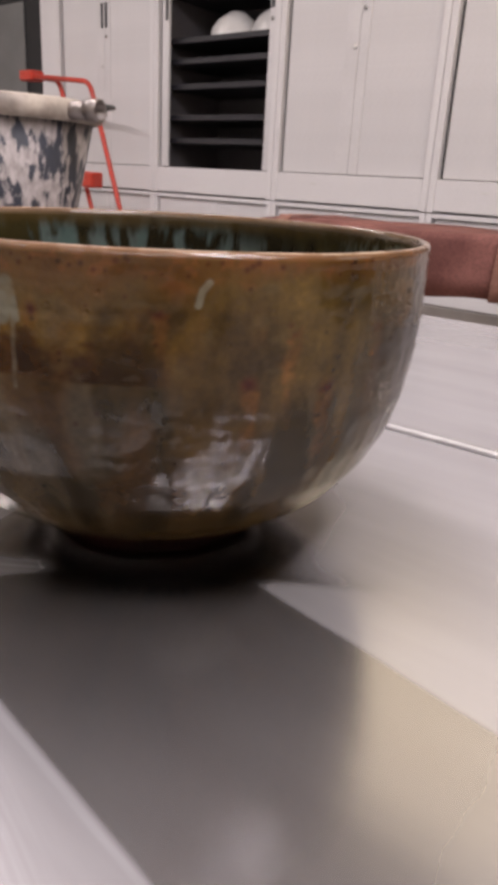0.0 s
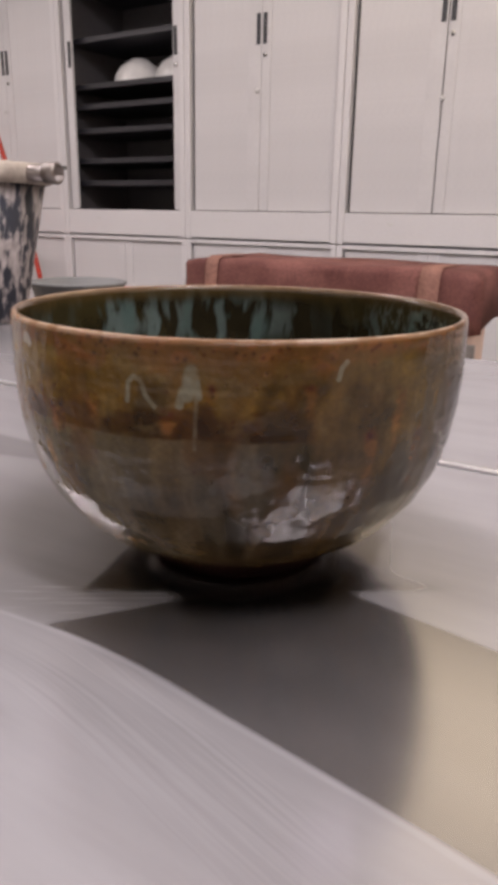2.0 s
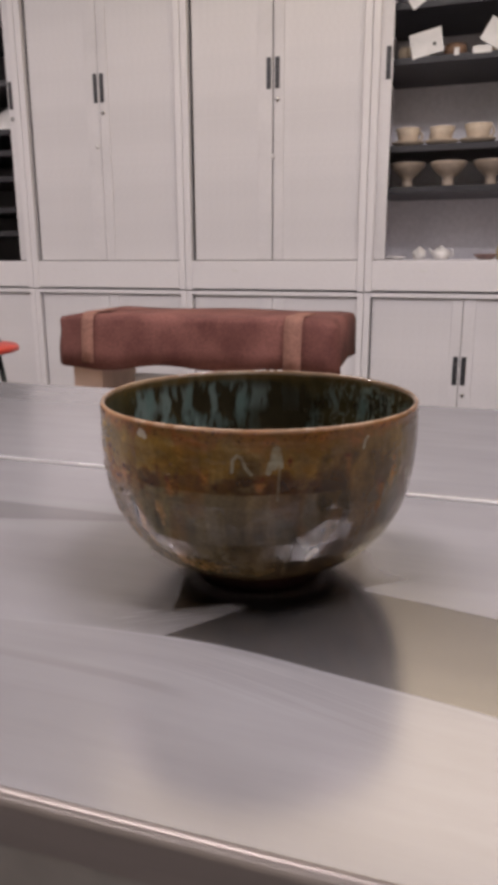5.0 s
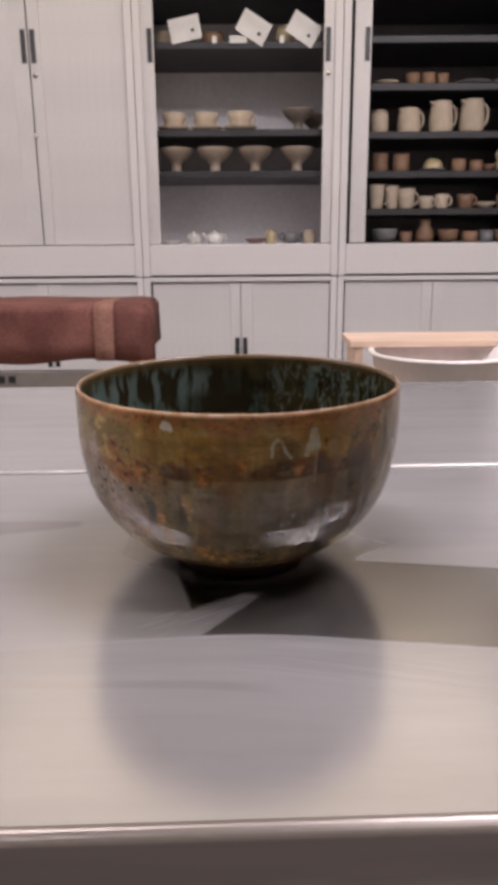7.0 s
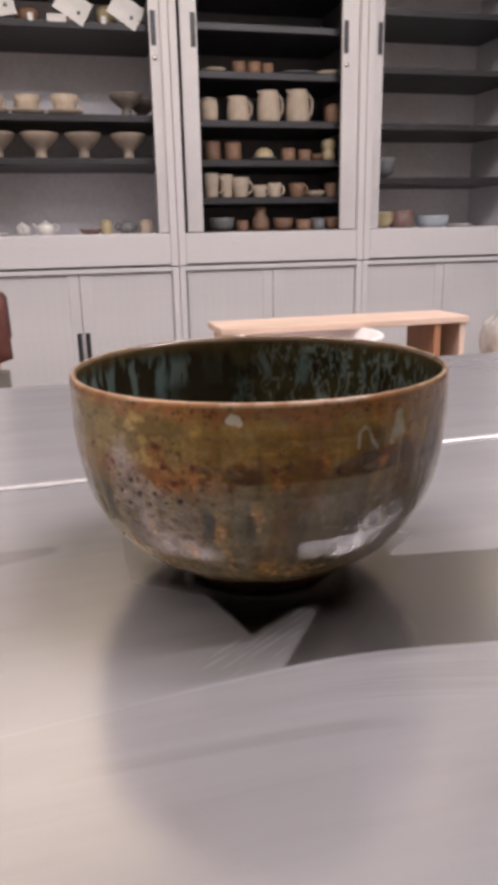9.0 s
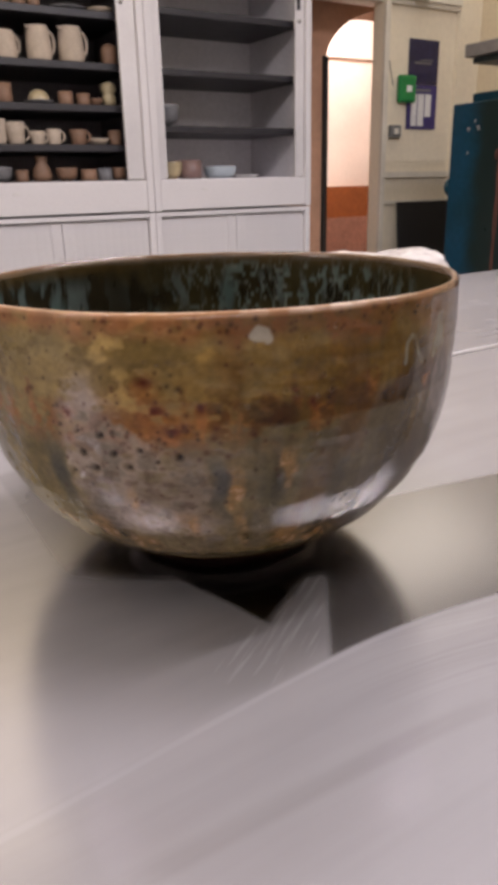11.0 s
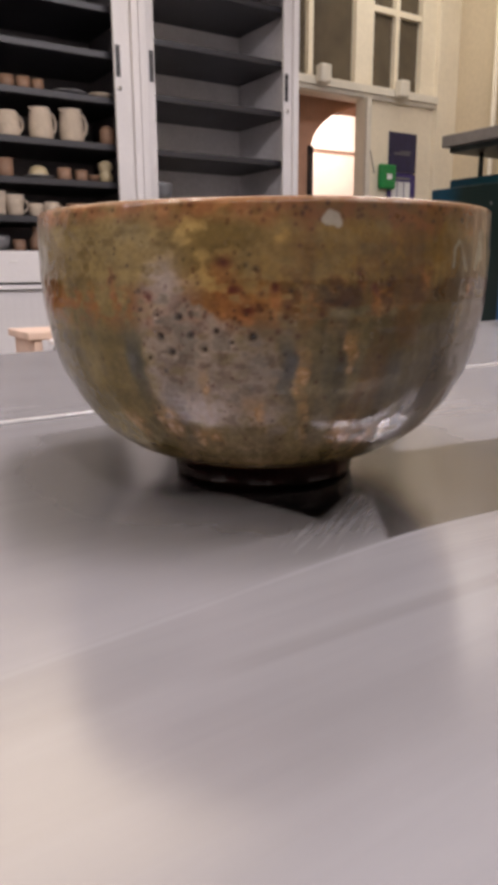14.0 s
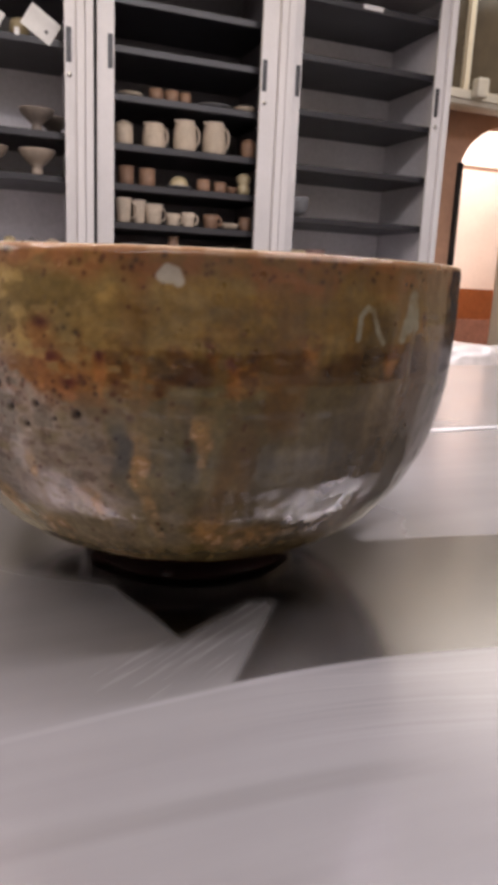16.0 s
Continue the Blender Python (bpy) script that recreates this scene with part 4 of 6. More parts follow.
    c = blend(c, albedo(142, 124, 116), lav * (0.12 + 0.88 * step(0.30, 0.62, 0.5 * crumb + 0.3 * mid + 0.2 * vein2)) * 0.54)
    c = blend(c, albedo(100, 92, 78), lav * step(0.55, 0.75, crumb) * 0.65)
    c = blend(c, albedo(92, 72, 58), lav * step(0.62, 0.80, fine) * 0.5)
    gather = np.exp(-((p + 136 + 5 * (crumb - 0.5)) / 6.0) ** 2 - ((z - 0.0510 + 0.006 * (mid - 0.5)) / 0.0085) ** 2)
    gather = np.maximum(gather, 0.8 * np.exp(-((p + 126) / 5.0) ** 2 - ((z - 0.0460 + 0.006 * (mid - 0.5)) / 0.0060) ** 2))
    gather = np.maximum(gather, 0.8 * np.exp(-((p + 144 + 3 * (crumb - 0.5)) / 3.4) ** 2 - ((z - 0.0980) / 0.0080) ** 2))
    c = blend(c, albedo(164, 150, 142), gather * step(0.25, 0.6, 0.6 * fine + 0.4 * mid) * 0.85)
    # pale broken gloss low on the wall, its reflection painted in
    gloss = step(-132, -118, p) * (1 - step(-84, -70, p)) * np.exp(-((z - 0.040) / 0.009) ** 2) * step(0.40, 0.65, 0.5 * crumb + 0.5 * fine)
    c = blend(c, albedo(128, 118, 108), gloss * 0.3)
    # slate pockets beside and under it
    c = blend(c, albedo(66, 66, 56), mark(phi + 3 * (mid - 0.5), z, -152.6, 0.0690, 3.2, 0.010, 0.018) * 0.85)
    c = blend(c, albedo(74, 74, 72), mark(phi + 3 * (mid - 0.5), z, -118.8, 0.0690, 2.2, 0.008, 0.018) * 0.8)
    c = blend(c, albedo(70, 68, 54), mark(phi + 3 * (mid - 0.5), z, -108.5, 0.0640, 2.6, 0.010, 0.014) * 0.6)
    # tan and orange
    tan = np.clip(sum(mark(phi + 2 * (mid - 0.5), z + 0.004 * (fine - 0.5), *m) for m in TAN), 0, 1)
    c = blend(c, albedo(144, 110, 68), tan * (0.35 + 0.65 * step(0.30, 0.62, 0.6 * fine + 0.4 * crumb)))
    c = blend(c, albedo(176, 142, 112), tan * step(0.66, 0.80, fine) * 0.6)
    org = np.clip(sum(mark(phi + 1.8 * (mid - 0.5) + 1.0 * (fine - 0.5), z + 0.005 * (crumb - 0.5), *m) for m in ORANGE), 0, 1)
    c = blend(c, albedo(132, 82, 42), org * (0.40 + 0.6 * step(0.3, 0.6, fine)) * (0.38 + 0.18 * left))
    c = blend(c, albedo(160, 104, 60), org * step(0.58, 0.76, crumb) * (0.25 + 0.10 * left))
    for a, h, wide, up, down in ORANGE:
        head = np.exp(-((z - h - 0.6 * up) / 0.0020) ** 2 - (around(phi + 40 * (z - h), a) / (0.75 * wide)) ** 2)
        c = blend(c, albedo(86, 34, 22), head * step(0.25, 0.6, fine) * 0.85)
    # foot side of the wall: broken tan, ochre and olive
    hem = 1 - step(0.022, 0.036, z + 0.008 * (crumb - 0.5))
    c = blend(c, albedo(134, 112, 86), hem * (0.45 + 0.55 * left) * step(0.30, 0.6, fine) * 0.75)
    c = blend(c, albedo(96, 82, 50), hem * step(0.40, 0.7, mid) * 0.45)
    # darkened just over the foot: shade under the wall put into the glaze
    c = blend(c, albedo(70, 56, 30), (1 - step(0.0125, 0.0165, z)) * 0.7)
    c = c * (0.84 + 0.32 * grit)[:, None]
    # brown rim, running down here and there
    edge = 0.1222 - 0.007 * step(0.40, 0.85, lattice_noise(uw, 0 * u + 0.5, 48, 1, 33, 2)) * (1.1 - 0.7 * left)
    rim = step(-0.0045, 0.0035, z - edge)
    c = blend(c, albedo(112, 74, 42), rim * (0.80 - 0.1 * left) * (0.6 + 0.4 * mid))
    c = blend(c, albedo(166, 112, 66), rim * left * 0.55 * step(0.3, 0.7, crumb))
    c = blend(c, albedo(126, 80, 48), rim * step(0.50, 0.70, fine) * 0.6)
    c = blend(c, albedo(150, 112, 84), step(0.1255, 0.1264, z) * 0.55)
    # pinholes and craters
    for i, (at, h, r) in enumerate(SPECKS):
        near = np.abs(z - h) < 4 * r
        d = np.hypot(np.radians(around(phi[near], at)) * 0.107, z[near] - h)
        c[near] = blend(c[near], albedo(78, 38, 22) if i % 3 else albedo(50, 36, 24), np.exp(-(d / r) ** 2) * 0.65)
    for i, (at, h) in enumerate(CRATERS):
        d = np.hypot(np.radians(around(phi, at)) * 0.105, z - h)
        size = 0.0007 + 0.00025 * (i * 7 % 4)
        # faint pale ring: the glint round each crater painted in
        c = blend(c, albedo(140, 128, 118), np.exp(-((d - 1.8 * size) / (0.7 * size)) ** 2) * 0.15)
        c = blend(c, albedo(48, 36, 30), np.exp(-(d / size) ** 2) * 0.92)
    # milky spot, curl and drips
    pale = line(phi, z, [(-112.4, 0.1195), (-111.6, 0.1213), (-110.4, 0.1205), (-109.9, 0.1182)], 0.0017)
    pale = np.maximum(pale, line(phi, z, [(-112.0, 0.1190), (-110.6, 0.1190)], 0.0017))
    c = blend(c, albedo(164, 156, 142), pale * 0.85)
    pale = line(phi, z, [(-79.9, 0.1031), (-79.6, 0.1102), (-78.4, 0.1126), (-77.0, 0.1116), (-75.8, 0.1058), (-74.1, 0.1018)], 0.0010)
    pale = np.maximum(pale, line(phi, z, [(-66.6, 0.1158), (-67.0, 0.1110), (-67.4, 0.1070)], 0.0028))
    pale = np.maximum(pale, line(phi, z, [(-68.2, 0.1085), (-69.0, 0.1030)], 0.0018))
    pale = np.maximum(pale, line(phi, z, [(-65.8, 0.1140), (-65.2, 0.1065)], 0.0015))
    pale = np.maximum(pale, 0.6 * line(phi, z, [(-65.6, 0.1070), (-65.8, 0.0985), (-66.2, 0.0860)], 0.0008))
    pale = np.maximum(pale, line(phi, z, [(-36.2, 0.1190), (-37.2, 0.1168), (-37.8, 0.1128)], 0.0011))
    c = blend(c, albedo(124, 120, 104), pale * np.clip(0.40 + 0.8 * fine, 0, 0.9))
    lip = step(0.1267, 0.1272, z) * (0.35 + 0.65 * step(0.35, 0.6, crumb))
    # the glaze breaks strongly between thick and thin
    tone = c.mean(1)
    c = c * np.clip((tone / 0.105) ** 0.35, 0.55, 1.05)[:, None]
    # greyer one way round, darker the other: each side's light put into the colour
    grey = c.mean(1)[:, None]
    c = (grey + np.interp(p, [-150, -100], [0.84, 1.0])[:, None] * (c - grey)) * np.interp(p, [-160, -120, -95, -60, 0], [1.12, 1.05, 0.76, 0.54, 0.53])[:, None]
    # pale line on the lip: its highlight painted over the thin-worn glaze edge
    c = blend(c, (0.46, 0.37, 0.29), 0.42 * lip)
    # dark unglazed foot
    return blend(c, albedo(40, 31, 27), 1 - step(0.0112, 0.0122, z))


def paint_inside(phi, z, u, v):
    uw = u + 0.012 * (lattice_noise(u, v, 30, 12, 61) - 0.5)
    run, mid, big = lattice_noise(uw, v, 120, 5, 14), lattice_noise(uw, v, 70, 10, 12), lattice_noise(u, v, 8, 3, 13)
    web = np.abs(lattice_noise(uw, v, 90, 14, 15, 2) - 0.5)
    web2 = np.abs(lattice_noise(uw, v, 130, 22, 17, 2) - 0.5)
    c = np.tile(np.array((0.015, 0.012, 0.006)), (len(z), 1))
    c = blend(c, (0.036, 0.028, 0.010), step(0.42, 0.64, 0.6 * big + 0.4 * mid) * 0.75)
    fall = 1 - step(0.1120, 0.1230, z + 0.012 * (run - 0.5))
    one = np.exp(-(around(phi, 148) / 36) ** 4)
    two = np.exp(-(around(phi, 32) / 42) ** 4)
    gap = 1 - 0.9 * np.exp(-(around(phi, 94) / 10) ** 2)
    c = blend(c, (0.042, 0.058, 0.052), step(0.50, 0.60, 0.55 * run + 0.45 * mid) * one * gap * 0.9)
    c = blend(c, (0.075, 0.097, 0.088), step(0.58, 0.66, run) * step(0.5, 0.6, mid) * one * gap * 0.8)
    c = blend(c, (0.095, 0.122, 0.102), (1 - step(0.02, 0.085, web)) * two * gap * 0.9 * step(0.25, 0.45, mid))
    c = blend(c, (0.145, 0.158, 0.130), (1 - step(0.012, 0.06, web2)) * two * gap * 0.65 * step(0.35, 0.5, run))
    c = blend(c, (0.086, 0.108, 0.097), step(0.53, 0.64, run) * gap * 0.7 * step(0.09, 0.105, z) * fall)
    for at, h in ((116, 0.101), (83, 0.091), (163, 0.112), (141, 0.108), (57, 0.104)):
        c = blend(c, (0.060, 0.088, 0.078), mark(phi, z, at, h, 3.0, 0.008, 0.016) * step(0.40, 0.55, 0.5 * mid + 0.5 * run))
    c = blend(c, (0.050, 0.032, 0.010), step(0.1180, 0.1235, z + 0.006 * (run - 0.5)) * 0.8)
    c = blend(c, (0.125, 0.076, 0.042), step(0.1245, 0.1262, z))
    return 0.78 * c


glaze = bpy.data.materials.new("runny_stoneware_glaze")
glaze.use_nodes = True


def glaze_nodes(m):
    nt = m.node_tree
    n, l = nt.nodes, nt.links
    b = n["Principled BSDF"]
    at = n.new("ShaderNodeAttribute")
    at.attribute_name = "glaze"
    tc = n.new("ShaderNodeTexCoord")
    fine = n.new("ShaderNodeTexNoise")
    fine.inputs["Scale"].default_value, fine.inputs["Detail"].default_value = 420, 4
    blot = n.new("ShaderNodeTexNoise")
    blot.inputs["Scale"].default_value, blot.inputs["Detail"].default_value = 60, 5
    for t in (fine, blot):
        l.new(tc.outputs["Object"], t.inputs["Vector"])
    mul = n.new("ShaderNodeMath")
    mul.operation = "MULTIPLY_ADD"
    l.new(blot.outputs["Fac"], mul.inputs[0])
    mul.inputs[1].default_value, mul.inputs[2].default_value = 0.9, 0.55
    add = n.new("ShaderNodeMath")
    add.operation = "MULTIPLY_ADD"
    l.new(fine.outputs["Fac"], add.inputs[0])
    add.inputs[1].default_value = 0.25
    l.new(mul.outputs[0], add.inputs[2])
    hsv = n.new("ShaderNodeHueSaturation")
    l.new(at.outputs["Color"], hsv.inputs["Color"])
    l.new(add.outputs[0], hsv.inputs["Value"])
    l.new(hsv.outputs[0], b.inputs["Base Color"])
    rr = n.new("ShaderNodeMapRange")
    rr.inputs["To Min"].default_value, rr.inputs["To Max"].default_value = 0.04, 0.21
    b.inputs["IOR"].default_value = 1.45
    b.inputs["Coat Weight"].default_value, b.inputs["Coat Roughness"].default_value = 0.0, 0.06
    l.new(blot.outputs["Fac"], rr.inputs["Value"])
    l.new(rr.outputs[0], b.inputs["Roughness"])
    bp = n.new("ShaderNodeBump")
    bp.inputs["Strength"].default_value, bp.inputs["Distance"].default_value = 0.6, 0.0012
    both = n.new("ShaderNodeMath")
    both.operation = "MULTIPLY_ADD"
    l.new(fine.outputs["Fac"], both.inputs[0])
    both.inputs[1].default_value = 0.12
    l.new(blot.outputs["Fac"], both.inputs[2])
    l.new(both.outputs[0], bp.inputs["Height"])
    l.new(bp.outputs[0], b.inputs["Normal"])


glaze_nodes(glaze)
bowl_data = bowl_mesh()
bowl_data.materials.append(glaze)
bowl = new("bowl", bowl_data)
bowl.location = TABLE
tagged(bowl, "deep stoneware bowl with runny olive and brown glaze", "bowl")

# ---- things on the steel table ----
def bowl_form(r, h, foot, wall=0.006, seed=0):
    """A simple thrown bowl, standing at 0."""
    out = [(0, 0.004), (foot * 0.85, 0.004), (foot * 0.87, 0), (foot, 0), (foot * 1.02, h * 0.1)]
    curve = [(foot + (r - foot) * math.sin(a) ** 0.8, h * (0.1 + 0.9 * (1 - math.cos(a)))) for a in (math.pi / 2 * k / 8 for k in range(1, 9))]
    inn = [(max(0.0, x - wall), z + wall * 0.3) for x, z in reversed(curve)]
    return lathe(out + curve + [(r - wall / 2, h + wall * 0.5)] + inn + [(foot * 0.5, h * 0.1 + wall), (0, h * 0.1 + wall)], 48, 0.004, seed)


def add_thing(ob, at, label, category, group="", turn=0.0):
    ob.matrix_world = pose(*at, 0, 0, turn)
    return tagged(ob, label, category, group)


add_thing(part("wide_bowl", bowl_form(0.15, 0.066, 0.05), M["dark_glaze"], smooth=True), (1.05, -2.853, 0.9), "wide shiny dark brown glazed bowl on the steel table", "bowl")

# clay bucket
smear = material("clay_smeared_black_plastic", (0.27, 0.235, 0.225), 0.6, grain=0.35, scale=120, dark=(0.012, 0.014, 0.024), blotch=58, bump=0.3, stretch=(1, 1, 0.5), split=(0.45, 0.54))
bucket = thing("bucket", (-0.815, -2.85, 0.9), "black plastic bucket smeared with dried pale clay", "bucket")
part("shell", lathe([(0, 0.0), (0.092, 0.0), (0.096, 0.004), (0.142, 0.225), (0.139, 0.225), (0.093, 0.008), (0, 0.008)], 56), smear, bucket, smooth=True)
part("rim", lathe([(0.1425, 0.210), (0.153, 0.214), (0.157, 0.224), (0.155, 0.236), (0.146, 0.240), (0.1395, 0.232), (0.1395, 0.2255), (0.1425, 0.2255)], 56), material("clay_crusted_rim", (0.42, 0.36, 0.30), 0.6, grain=0.2, scale=50, dark=(0.16, 0.13, 0.11), blotch=16, bump=0.3), bucket, "rim crusted with clay", smooth=True)
lug = part("handle_lug", lathe([(0, 0), (0.011, 0), (0.0125, 0.003), (0.0125, 0.030), (0, 0.030)], 20), M["bare_steel"], bucket, "steel end of the carrying handle", smooth=True)
lug.matrix_local = pose(0.148, 0.02, 0.224, 0, 90, 12)
part("sleeve", lathe([(0.0126, 0.0305), (0.0150, 0.032), (0.0155, 0.052), (0.0135, 0.054), (0.0115, 0.052), (0.0115, 0.034), (0, 0.034)], 24), M["bare_steel"], lug, "open steel sleeve", smooth=True)
# black disc standing in for the shade down the open sleeve
part("bore_shade", lathe([(0, 0.0350), (0.0110, 0.0350), (0.0110, 0.0362), (0, 0.0362)], 20), M["black"], lug, "black disc for the shade inside the sleeve")
part("handle", tube([(0.172 * math.cos(a) , 0.172 * math.sin(a), 0.230 + 0.012 * math.sin(a)) for a in (math.pi * (0.06 + 0.9 * k / 20) for k in range(21))], 0.003, 8), M["dark_steel"], bucket, smooth=True)

# ---- wooden work table behind the steel one ----
work_table = thing("work_table", (0.1, -1.75, 0), "long worn beech work table behind the steel table", "table")
part("tabletop", box(-1.9, 1.9, -0.40, 0.13, 0.645, 0.68, bevel=0.004), M["wood_table"], work_table)
for lx in (-1.8, 1.8):
    for ly in (-0.34, 0.07):
        part("leg", box(lx - 0.035, lx + 0.035, ly - 0.035, ly + 0.035, 0, 0.644, bevel=0.003), M["wood_table"], work_table)

# wedging stand with a canvas cover
stand = thing("wedging_stand", (-0.655, -1.76, 0.68), "low pale wooden stand draped with brown canvas on the work table", "stand")
W, TOP = 0.405, 0.278
for lx, wide in ((-0.35, 0.05), (0.375, 0.012)):
    part("leg", box(lx - wide, lx + wide, -0.12, 0.10, 0, 0.22, bevel=0.003), M["wood"], stand)
part("board", box(-W + 0.03, W - 0.03, -0.14, 0.16, 0.220, 0.252, bevel=0.003), M["wood"], stand)


def canvas():
    """A cover that lies on the board and hangs down over the front and the ends, with soft folds."""
    bm = bmesh.new()
    nx, rows = 90, []
    path = [(0.175, TOP - 0.02), (0.17, TOP), (0.05, TOP + 0.001), (-0.06, TOP), (-0.135, TOP), (-0.150, TOP - 0.005), (-0.156, TOP - 0.02), (-0.158, TOP - 0.06), (-0.160, TOP - 0.10), (-0.162, TOP - 0.152)]
    for j, (y, z) in enumerate(path):
        row = []
        for i in range(nx + 1):
            x = -W + 2 * W * i / nx
            hang = max(0, j - 5) / 4
            wav = 0.005 * hang * (math.sin(9 * x + 1) + 0.6 * math.sin(23 * x)) + 0.0015 * math.sin(31 * x + 2 * j)
            sag = 0.010 * hang * math.sin(3.2 * x + 0.6) if j > 7 else 0
            end = max(0.0, (abs(x) - W + 0.055) / 0.055)
            droop = 0.006 * end * end * (1 if j < 7 else 0.3)
            crease = 0.003 * math.sin(60 * abs(x) + 3 * j) * end
            row.append(bm.verts.new((x, y + wav + crease, z + sag - droop + 0.0022 * math.sin(14 * x + j) - 0.006 * (j == 9) * math.sin(19 * x))))
        rows.append(row)
    for a, b in zip(rows, rows[1:]):
        for k in range(nx):
            bm.faces.new((a[k], a[k + 1], b[k + 1], b[k]))
    for side, k in ((-1, 0), (1, nx)):
        edge = [r[k] for r in rows[1:6]]
        low = [bm.verts.new((v.co.x + side * 0.012, v.co.y, TOP - 0.135 + 0.01 * math.sin(40 * v.co.y))) for v in edge]
        mid = [bm.verts.new((v.co.x + side * 0.010, v.co.y, TOP - 0.02)) for v in edge]
        for p, q in ((edge, mid), (mid, low)):
            for i in range(4):
                bm.faces.new((p[i], p[i + 1], q[i + 1], q[i]))
        front = [r[k] for r in rows[5:]]
        hang = [bm.verts.new((v.co.x + side * 0.022 * (1 + n_ * 0.1), v.co.y + 0.03, v.co.z + 0.004)) for n_, v in enumerate(front)]
        for i in range(len(front) - 1):
            bm.faces.new((front[i], front[i + 1], hang[i + 1], hang[i]))
    bmesh.ops.recalc_face_normals(bm, faces=bm.faces[:])
    geom = bmesh.ops.solidify(bm, geom=bm.faces[:], thickness=0.002)
    return bm


cover = part("canvas_cover", canvas(), M["cloth"], smooth=True)
add_thing(cover, (-0.655, -1.76, 0.68), "dark red-brown canvas cover hanging over the wooden stand", "cloth")
for x0, x1 in ((-0.335, -0.295), (0.285, 0.335)):
    bm = bmesh.new()
    path = [(0.0, TOP + 0.0045), (-0.06, TOP + 0.0045), (-0.135, TOP + 0.0045), (-0.153, TOP - 0.004), (-0.1605, TOP - 0.02), (-0.1650, TOP - 0.06), (-0.1680, TOP - 0.10), (-0.1700, TOP - 0.140)]
    a = [bm.verts.new((x0, y - 0.002, z)) for y, z in path]
    b = [bm.verts.new((x1, y - 0.002, z)) for y, z in path]
    for k in range(len(path) - 1):
        bm.faces.new((a[k], a[k + 1], b[k + 1], b[k]))
    bmesh.ops.recalc_face_normals(bm, faces=bm.faces[:])
    bmesh.ops.solidify(bm, geom=bm.faces[:], thickness=-0.0015)
    part("faded_fold", bm, M["cloth_light"], cover, "faded lighter fold", smooth=True)
box_low = thing("metal_tray", (-0.50, -1.90, 0.68), "grey metal tray with dark lettering bars under the stand", "tray")
part("shell", box(-0.33, 0.27, -0.012, 0.012, 0.0, 0.108, bevel=0.003), M["grey_steel"], box_low)
for k in range(5):
    part("lettering", box(-0.22 + 0.028 * k, -0.202 + 0.028 * k, -0.0145, -0.0125, 0.078, 0.096), M["black"], box_low, "dark lettering bar")

# board on blocks, basin, plastic-wrapped clay
rack = thing("ware_board", (0.66, -1.80, 0.68), "pale pine board resting on wooden blocks on the work table", "board")
part("plank", box(-0.36, 0.36, -0.09, 0.09, 0.160, 0.178, bevel=0.002), M["wood"], rack)
part("block", box(0.255, 0.275, -0.085, 0.085, 0, 0.159, bevel=0.002), M["wood_red"], rack, "reddish end block")
part("block", box(0.335, 0.352, -0.085, 0.085, 0, 0.159, bevel=0.002), M["wood"], rack)
part("block_back", box(0.276, 0.334, 0.06, 0.08, 0, 0.159), M["wood_red"], rack, "reddish wooden back")
part("block", box(-0.345, -0.325, -0.085, 0.085, 0, 0.159, bevel=0.002), M["wood"], rack)
add_thing(part("basin", lathe([(0, 0), (0.145, 0), (0.155, 0.006), (0.174, 0.149), (0.184, 0.152), (0.187, 0.158), (0.182, 0.162), (0.172, 0.159), (0.150, 0.010), (0, 0.010)], 56), M["white_plastic"], smooth=True),
          (0.525, -1.95, 0.68), "round white plastic basin on the work table", "basin")


def wrapped(seed, rx, ry, rz):
    """A slab-sided lump wrapped in crumpled film."""
    bm = bmesh.new()
    bmesh.ops.create_icosphere(bm, subdivisions=5, radius=1)
    for v in bm.verts:
        p = v.co.copy()
        q = Vector([math.copysign(abs(c) ** 0.62, c) for c in p])
        fold = abs(noise.noise(Vector((p.x * 2.5, p.y * 2.5 + p.z, p.z * 2.2)) + Vector((0, seed, 0))))
        s = 0.86 + 0.10 * noise.noise(p * 1.6 + Vector((seed, 0, 0))) - 0.09 * fold + 0.03 * abs(noise.noise(p * 8 + Vector((seed, seed, 0))))
        v.co = Vector((q.x * rx * s, q.y * ry * s, max(0.0, rz * 0.8 + q.z * rz * s)))
    return bm


for x, y, s, seed in ((1.26, -1.86, 1.0, 2.0), (1.58, -1.80, 0.9, 7.0)):
    add_thing(part("wrapped_clay", wrapped(seed, 0.16 * s, 0.14 * s, 0.115 * s), M["bag"], smooth=True), (x, y, 0.68), "lump of clay wrapped in crumpled milky plastic film", "wrapped clay", "wrapped clay lumps")
add_thing(part("plastic_bowl", lathe([(0, 0), (0.09, 0), (0.135, 0.19), (0.142, 0.194), (0.142, 0.200), (0.132, 0.200), (0.088, 0.006), (0, 0.006)], 40), M["greyplastic"], smooth=True), (-1.36, -2.05, 0.68), "grey plastic mixing bowl on the work table", "bowl")

# round red stool at the end of the work table
stool = thing("stool", (-1.80, -1.42, 0), "round red seat stool with dark steel legs behind the work table", "stool")
part("seat", lathe([(0, 0.752), (0.155, 0.752), (0.168, 0.758), (0.170, 0.770), (0.160, 0.780), (0, 0.784)], 40), M["red"], stool, smooth=True)
part("seat_plate", lathe([(0, 0.735), (0.10, 0.735), (0.10, 0.751), (0, 0.751)], 24), M["dark_steel"], stool)
